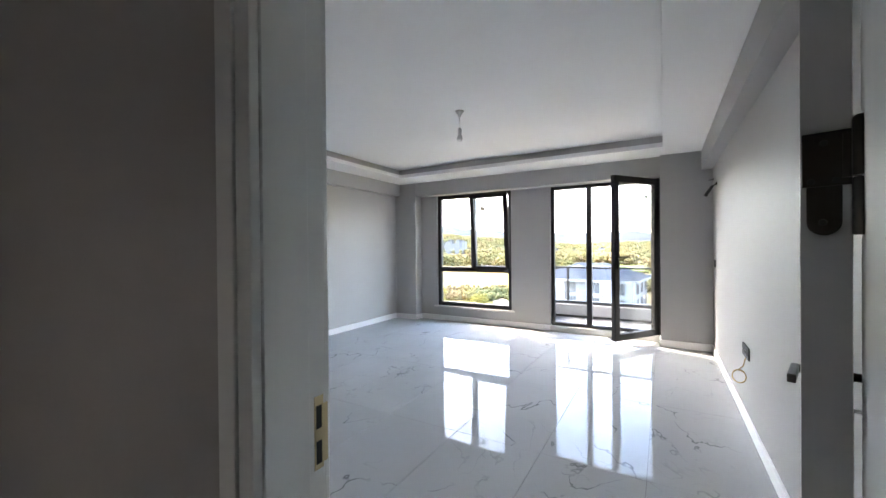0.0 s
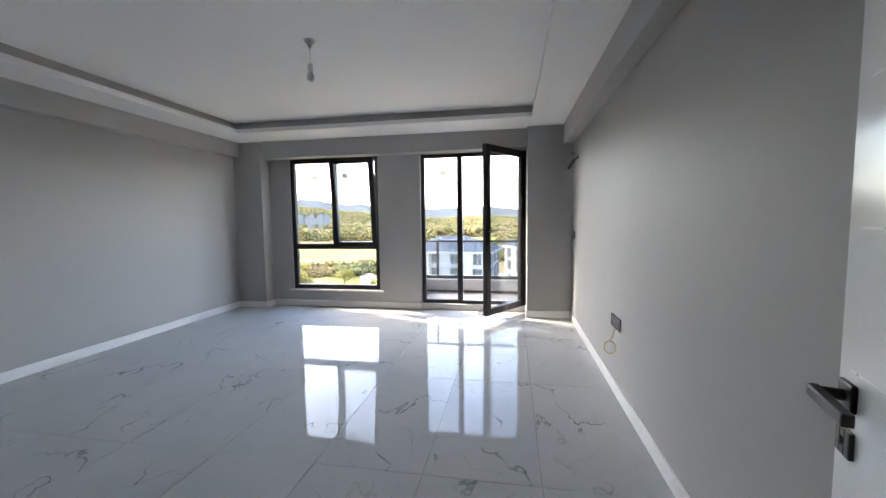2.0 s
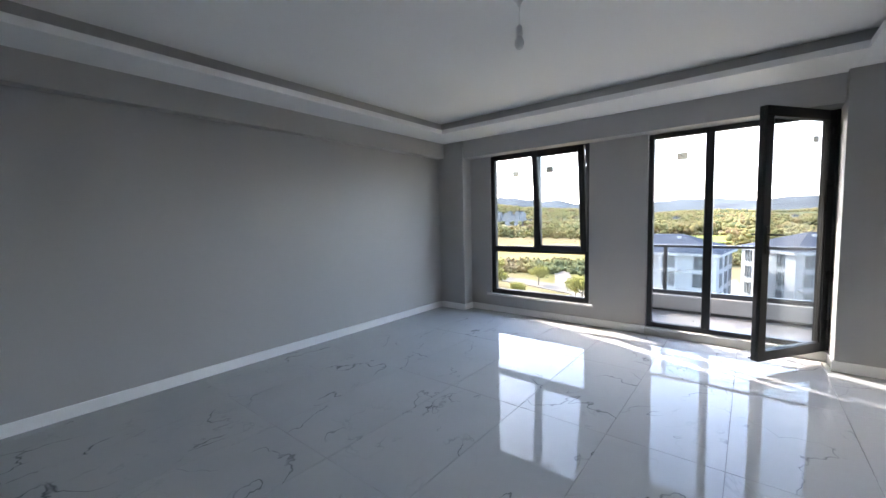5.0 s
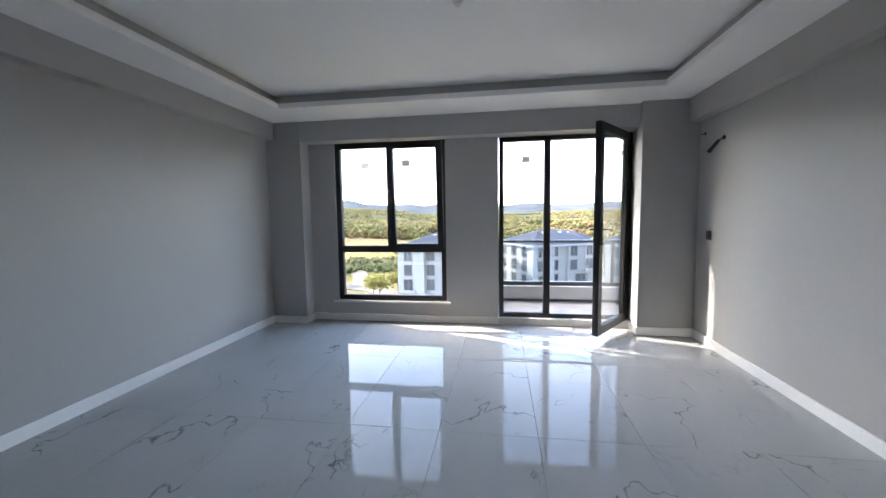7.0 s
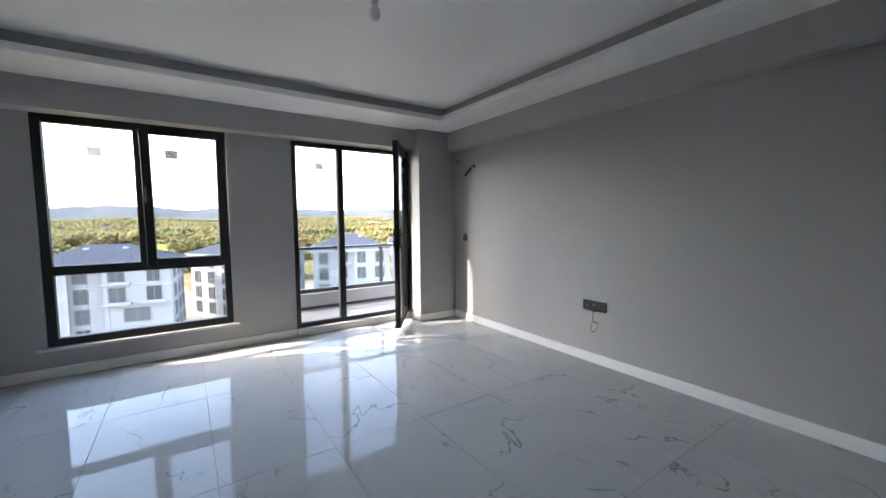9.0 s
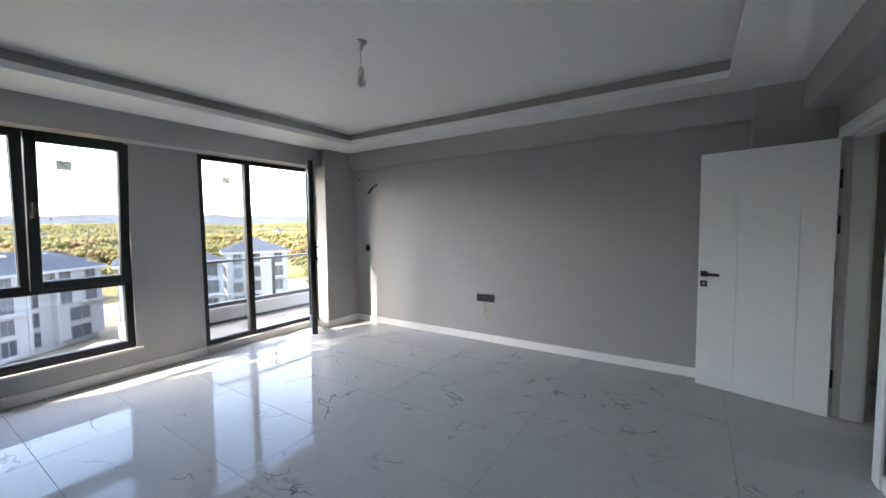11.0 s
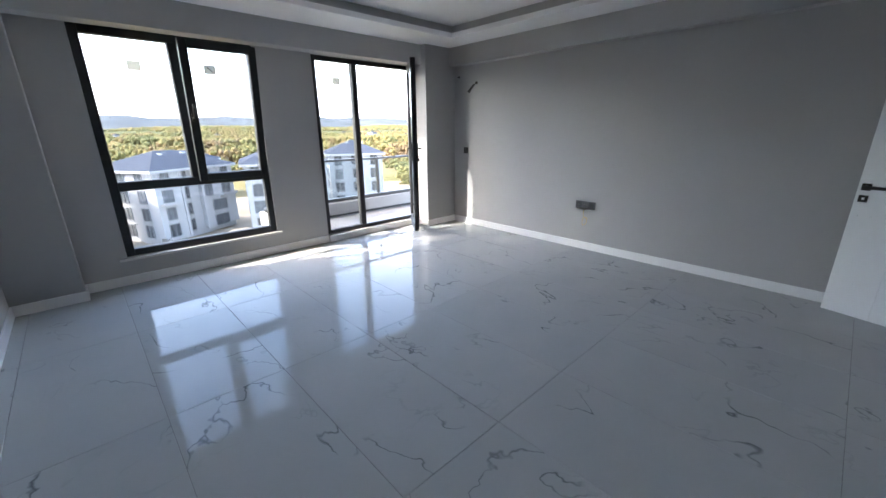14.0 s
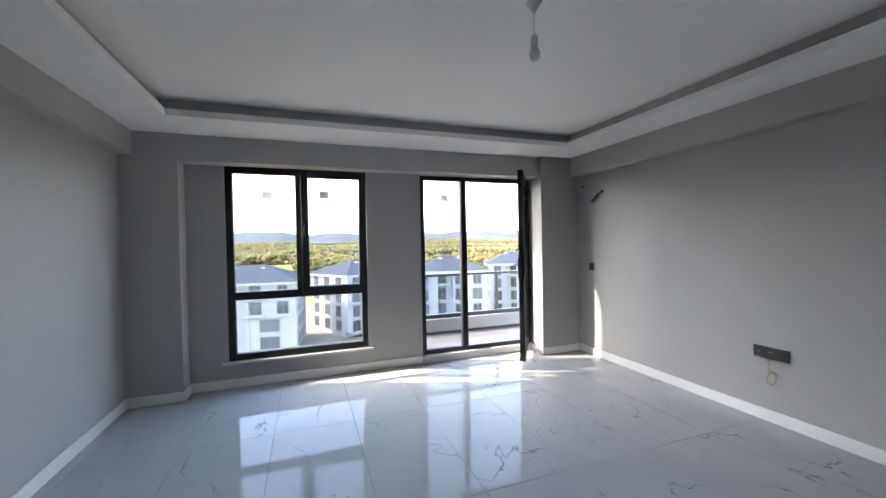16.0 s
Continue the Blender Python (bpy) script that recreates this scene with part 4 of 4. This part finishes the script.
def block(label, corner_a, corner_b, depth, eave, storeys, pattern, side_pattern):
    """A rendered block with a hipped roof; its front runs from corner_a to corner_b, seen from our side."""
    a, b = Vector((*corner_a, 0)), Vector((*corner_b, 0))
    w = (b - a).length
    ang = math.atan2(b.y - a.y, b.x - a.x)
    ob = thing("apartment_building", label, "building", Matrix.Translation((a.x, a.y, eave)) @ Matrix.Rotation(ang, 4, "Z"), group="neighbouring blocks")
    H = 3.05
    foot = GROUND - 1 - eave
    part("wall", boxes((0, 0, foot, w, depth, 0), (-0.0, -1.1, -storeys * H + 0.5, w * 0.30, 0.0, -0.35), (w * 0.55, -1.1, -storeys * H + 0.5, w, 0.0, -0.35)), M_RENDER, ob)
    o = 0.7
    part("eave", boxes((-o, -1.1 - o, -0.35 + 0.003, w + o, depth + o, 0.12)), M_RENDER, ob)
    bm = bmesh.new()
    rh, o2 = 3.0, 0.75
    y0, y1 = -1.1 - o2, depth + o2
    hip = (y1 - y0) / 2
    p = [bm.verts.new(c) for c in ((-o2, y0, 0.12), (w + o2, y0, 0.12), (w + o2, y1, 0.12), (-o2, y1, 0.12), (-o2 + hip * 0.9, (y0 + y1) / 2, rh), (w + o2 - hip * 0.9, (y0 + y1) / 2, rh))]
    for f in ((0, 1, 5, 4), (1, 2, 5), (2, 3, 4, 5), (3, 0, 4), (3, 2, 1, 0)):
        bm.faces.new([p[k] for k in f])
    roof = part("roof", bm, M_ROOF, ob)
    for k in (0.35, 0.62):
        part("chimney", boxes((w * k, depth * 0.3, 1.0, w * k + 0.7, depth * 0.3 + 0.6, 2.6)), M_RENDER, roof)

    def opening(kind, m):
        f, g = WIN[kind]
        fo = new("window", f)
        fo.parent, fo.matrix_basis = ob, m
        go = new("pane", g)
        go.parent = fo

    for s in range(1, storeys):
        z = -s * H - 0.02
        for u0, u1 in ((-0.05, w * 0.30), (w * 0.55, w + 0.05)):
            part("string_course", boxes((u0, -1.18, z - 0.09, u1, -1.1, z + 0.09)), M_RENDER, ob)
    for k in (0.30, 0.55):
        part("pilaster", boxes((w * k - 0.25, -1.25, -storeys * H, w * k + 0.25, -1.1, -0.36)), M_RENDER, ob)
    for s in range(storeys):
        z = -(s + 1) * H + 0.45
        row = pattern[min(s, len(pattern) - 1)]
        for k, kind in enumerate(row):
            x = w * (k + (1.0 if kind == "w" else 0.5)) / len(row)
            y = -1.1 if (x < w * 0.30 or x > w * 0.55) else 0.0
            if kind == "b":
                opening("d", pose(x, y - 0.06, z))
                part("balcony", boxes((x - 1.7, y - 1.1, z - 0.25, x + 1.7, y, z - 0.02), (x - 1.7, y - 1.1, z - 0.02, x + 1.7, y - 1.04, z + 0.25)), M_RENDER, ob)
            elif kind != "-":
                opening(kind, pose(x, y - 0.06, z))
        for k, kind in enumerate(side_pattern):
            if kind != "-":
                y = depth * (k + 0.5) / len(side_pattern)
                opening(kind, pose(-0.06, y, z, 0, 0, -90))
                opening(kind, pose(w + 0.06, y, z, 0, 0, 90))
    return ob


block("white four-storey apartment block with a slate-blue hipped roof", (-22.8, 79.5), (-4.9, 77.5), 13.0, -5.1, 4, ("nnbn", "nnbb", "bnw-", "nnw-"), "nnn")
block("white four-storey apartment block with balconies beside a dirt lane", (4.2, 84), (18.6, 92.0), 13.0, -5.0, 4, ("nnnn", "bnnb", "nnw-", "bnw-"), "nnn")
block("white apartment block with a slate-blue roof behind the balcony", (17.2, 76), (30.6, 72), 12.0, -4.2, 4, ("nbnn", "nnnb", "bnnn", "nnw-"), "nnn")
block("white apartment block at the edge of the brown slope", (38.5, 86), (49.6, 81), 12.0, -3.9, 4, ("nbn", "nnb", "bnn"), "nnn")
block("white apartment block far down the lane", (9.0, 140), (26.0, 134), 13.0, -7.0, 4, ("nnnn", "nnw-"), "nn")


def tower(x, y, z, w, h):
    ob = thing("far_building", "pale distant apartment block on the hillside", "building", pose(x, y, z, 0, 0, random.uniform(-20, 20)), group="distant town")
    part("wall", boxes((-w / 2, -w / 2, -8, w / 2, w / 2, h)), M_FARWALL, ob)
    part("roof", boxes((-w / 2 - 0.5, -w / 2 - 0.5, h, w / 2 + 0.5, w / 2 + 0.5, h + 0.9), (-1.5, -1.5, h + 0.9, 1.5, 1.5, h + 2.4)), M_ROOF, ob)
    n = max(2, int(w // 3))
    for k in range(n):
        x0 = -w / 2 + w * (k + 0.22) / n
        part("window_column", boxes(*[(x0, -w / 2 - 0.1, q * 3 + 1, x0 + w / n * 0.56, -w / 2 + 0.1, q * 3 + 2.3) for q in range(-1, int(h // 3))]), M_DARKGLASS, ob)


rng = random.Random(5)
for k in range(9):
    b = radians(-30.4 + 0.45 * k + rng.uniform(-0.15, 0.15))
    d = 840 + rng.uniform(-60, 60)
    tower(d * math.sin(b), d * math.cos(b), GROUND + 12, rng.uniform(8.5, 11.5), rng.uniform(13, 22))
for k in range(26):
    b = radians(rng.uniform(-45, 48))
    d = rng.uniform(700, 1250)
    tower(d * math.sin(b), d * math.cos(b), GROUND + 4, rng.uniform(8, 14), rng.uniform(5, 11))


# ---- outside: woods and trees ----
def clump_cloud(name, places, mat, label, category):
    """Many leafy heads, each a lumpy low ball of its own."""
    base = bmesh.new()
    bmesh.ops.create_icosphere(base, subdivisions=1, radius=1.0)
    bv = np.array([v.co[:] for v in base.verts])
    bf = np.array([[v.index for v in f.verts] for f in base.faces])
    base.free()
    g = np.random.default_rng(11)
    vs, fs = [], []
    for k, (x, y, z, r) in enumerate(places):
        j = bv * (1 + 0.55 * (g.random((len(bv), 1)) - 0.5)) * np.array([r * g.uniform(0.8, 1.2), r * g.uniform(0.8, 1.2), r * g.uniform(0.8, 1.25)])
        vs.append(j + np.array([x, y, z]))
        fs.append(bf + k * len(bv))
    data = bpy.data.meshes.new(name)
    data.from_pydata(np.concatenate(vs).tolist(), [], np.concatenate(fs).tolist())
    data.materials.append(mat)
    data.polygons.foreach_set("use_smooth", [True] * len(data.polygons))
    return tagged(new(name, data), label, category, kind="stuff")


places = []
g = random.Random(3)
while len(places) < 90000:
    b = radians(g.uniform(-62, 58))
    d = 140 + 900 * g.random() ** 1.25
    x, y = d * math.sin(b), d * math.cos(b)
    cover = noise.noise((x * 0.006, y * 0.009, 2.0)) + 0.25 * noise.noise((x * 0.03, y * 0.03, 7.0))
    bank = b > 0.6 and d > 125
    meadow = (285 < d < 425 and -0.20 < b < -0.03) or (172 < d < 300 and -0.57 < b < -0.28)
    if meadow or (cover < (0.0 if d < 260 else -0.03) and not bank) or (d < 175 and -30 < x < 40) or (d < 200 and 20 < x and b < 0.62):
        continue
    if d < 420:
        h, w = (g.uniform(2.0, 5.0), g.uniform(1.4, 2.6)) if d < 230 else (g.uniform(5.0, 11.0), g.uniform(2.4, 4.2))
        if d < 172 and -0.6 < b < -0.25:
            h *= 0.55
        for k in range(16):
            places.append((x + g.gauss(0, w * 0.6), y + g.gauss(0, w * 0.6), relief(x, y) + h * g.uniform(0.1, 1.0), w * g.uniform(0.2, 0.42)))
    else:
        r = g.uniform(2.4, 4.6)
        for k in range(6):
            places.append((x + g.gauss(0, r * 0.6), y + g.gauss(0, r * 0.6), relief(x, y) + g.uniform(1.0, 10.0), r * g.uniform(0.4, 0.75)))
rows = len(slope) // slope_n
for k in range(16000):
    i, j = g.randrange(slope_n - 1), min(int(g.random() ** 0.7 * (rows - 1)), rows - 2)
    p, q = Vector(slope[j * slope_n + i]), Vector(slope[(j + 1) * slope_n + i + 1])
    c = p.lerp(q, g.random()) + Vector((g.gauss(0, 8), g.gauss(0, 8), 0))
    if noise.noise((c.x * 0.004, c.y * 0.006, 3.0)) > -0.25:
        places.append((c.x, c.y, c.z + g.uniform(0, 3), g.uniform(2.5, 5.5)))
clump_cloud("woods", places, M_WOODS, "yellowing autumn woods between the fields", "woods")


def tree(x, y, height, seed, label):
    """A tapered trunk with limbs and a crown of many small leaf clusters."""
    q = random.Random(seed)
    ob = thing("tree", label, "tree", pose(x, y, GROUND, 0, 0, q.uniform(0, 360)), group="trees by the road")
    bm = bmesh.new()
    rod(bm, (0, 0, -0.3), (0.1, 0, height * 0.5), height * 0.03, height * 0.018, 8)
    tips = [Vector((0.1, 0, height * 0.75))]
    rod(bm, (0.1, 0, height * 0.5), tips[0], height * 0.018, height * 0.006, 8)
    for k in range(7):
        a = k * 2.4 + q.uniform(-0.3, 0.3)
        s = height * q.uniform(0.28, 0.48)
        tip = Vector((math.cos(a) * height * 0.27, math.sin(a) * height * 0.27, s + height * 0.26))
        rod(bm, (0.06, 0, s), tip, height * 0.012, height * 0.004, 6)
        tips.append(tip)
    part("trunk", bm, M_BARK, ob)
    vs, fs = [], []
    for k in range(900):
        t = q.choice(tips)
        c = t + Vector((q.gauss(0, 1), q.gauss(0, 1), q.gauss(0, 0.8))) * height * 0.11
        s = height * q.uniform(0.018, 0.042)
        m3 = Euler((q.uniform(0, 6), q.uniform(0, 6), q.uniform(0, 6))).to_matrix()
        n0 = len(vs)
        for u in ((-s, -s * 0.6, 0), (s, -s * 0.6, 0.1 * s), (s * 0.8, s * 0.7, 0), (-s * 0.7, s * 0.8, 0.2 * s), (0, 0, s * 0.5)):
            vs.append(tuple(c + m3 @ Vector(u)))
        fs += [(n0, n0 + 1, n0 + 4), (n0 + 1, n0 + 2, n0 + 4), (n0 + 2, n0 + 3, n0 + 4), (n0 + 3, n0, n0 + 4)]
    data = bpy.data.meshes.new("crown")
    data.from_pydata(vs, [], fs)
    data.materials.append(M_LEAF)
    crown = new("crown", data)
    crown.parent = ob


for k, (x, y, h) in enumerate(((-30, 88, 6.5), (-33, 92, 5.5), (-28, 97, 6), (-55, 92, 7), (-62, 98, 6), (-70, 92, 7.5), (-48, 104, 6), (-82, 100, 8), (-44, 84, 4.5), (-76, 84, 5.5), (-95, 96, 7), (-66, 110, 7))):
    tree(x, y, h, 40 + k, "bushy yellow-green tree beside the dirt road")

# ---- floor tiles, one by one ----
TX, TY, PX, PY = -3.513, 3.345, 0.602, 1.2015


def tile_mesh(w, d):
    bm = boxes((0, 0, -0.009, w, d, 0.0))
    top = [e for e in bm.edges if all(abs(v.co.z) < 1e-6 for v in e.verts)]
    bmesh.ops.bevel(bm, geom=top, offset=0.0009, segments=1, affect="EDGES")
    data = bpy.data.meshes.new("tile")
    bm.to_mesh(data)
    bm.free()
    data.materials.append(M_TILE)
    return data


tiles = {}
for i in range(-8, 12):
    for j in range(-4, 4):
        x0, x1 = TX + i * PX + 0.001, TX + (i + 1) * PX - 0.001
        y0, y1 = TY + j * PY + 0.001, TY + (j + 1) * PY - 0.001
        x0, x1, y0, y1 = max(x0, XL), min(x1, 1.2), max(y0, -0.25), min(y1, YN)
        if y0 >= 1.4:
            x1 = min(x1, XR)
        if x1 - x0 < 0.01 or y1 - y0 < 0.01:
            continue
        key = (round(x1 - x0, 3), round(y1 - y0, 3))
        if key not in tiles:
            tiles[key] = tile_mesh(*key)
        t = new("tile", tiles[key])
        t.parent = floor
        t.location = (x0, y0, 0)
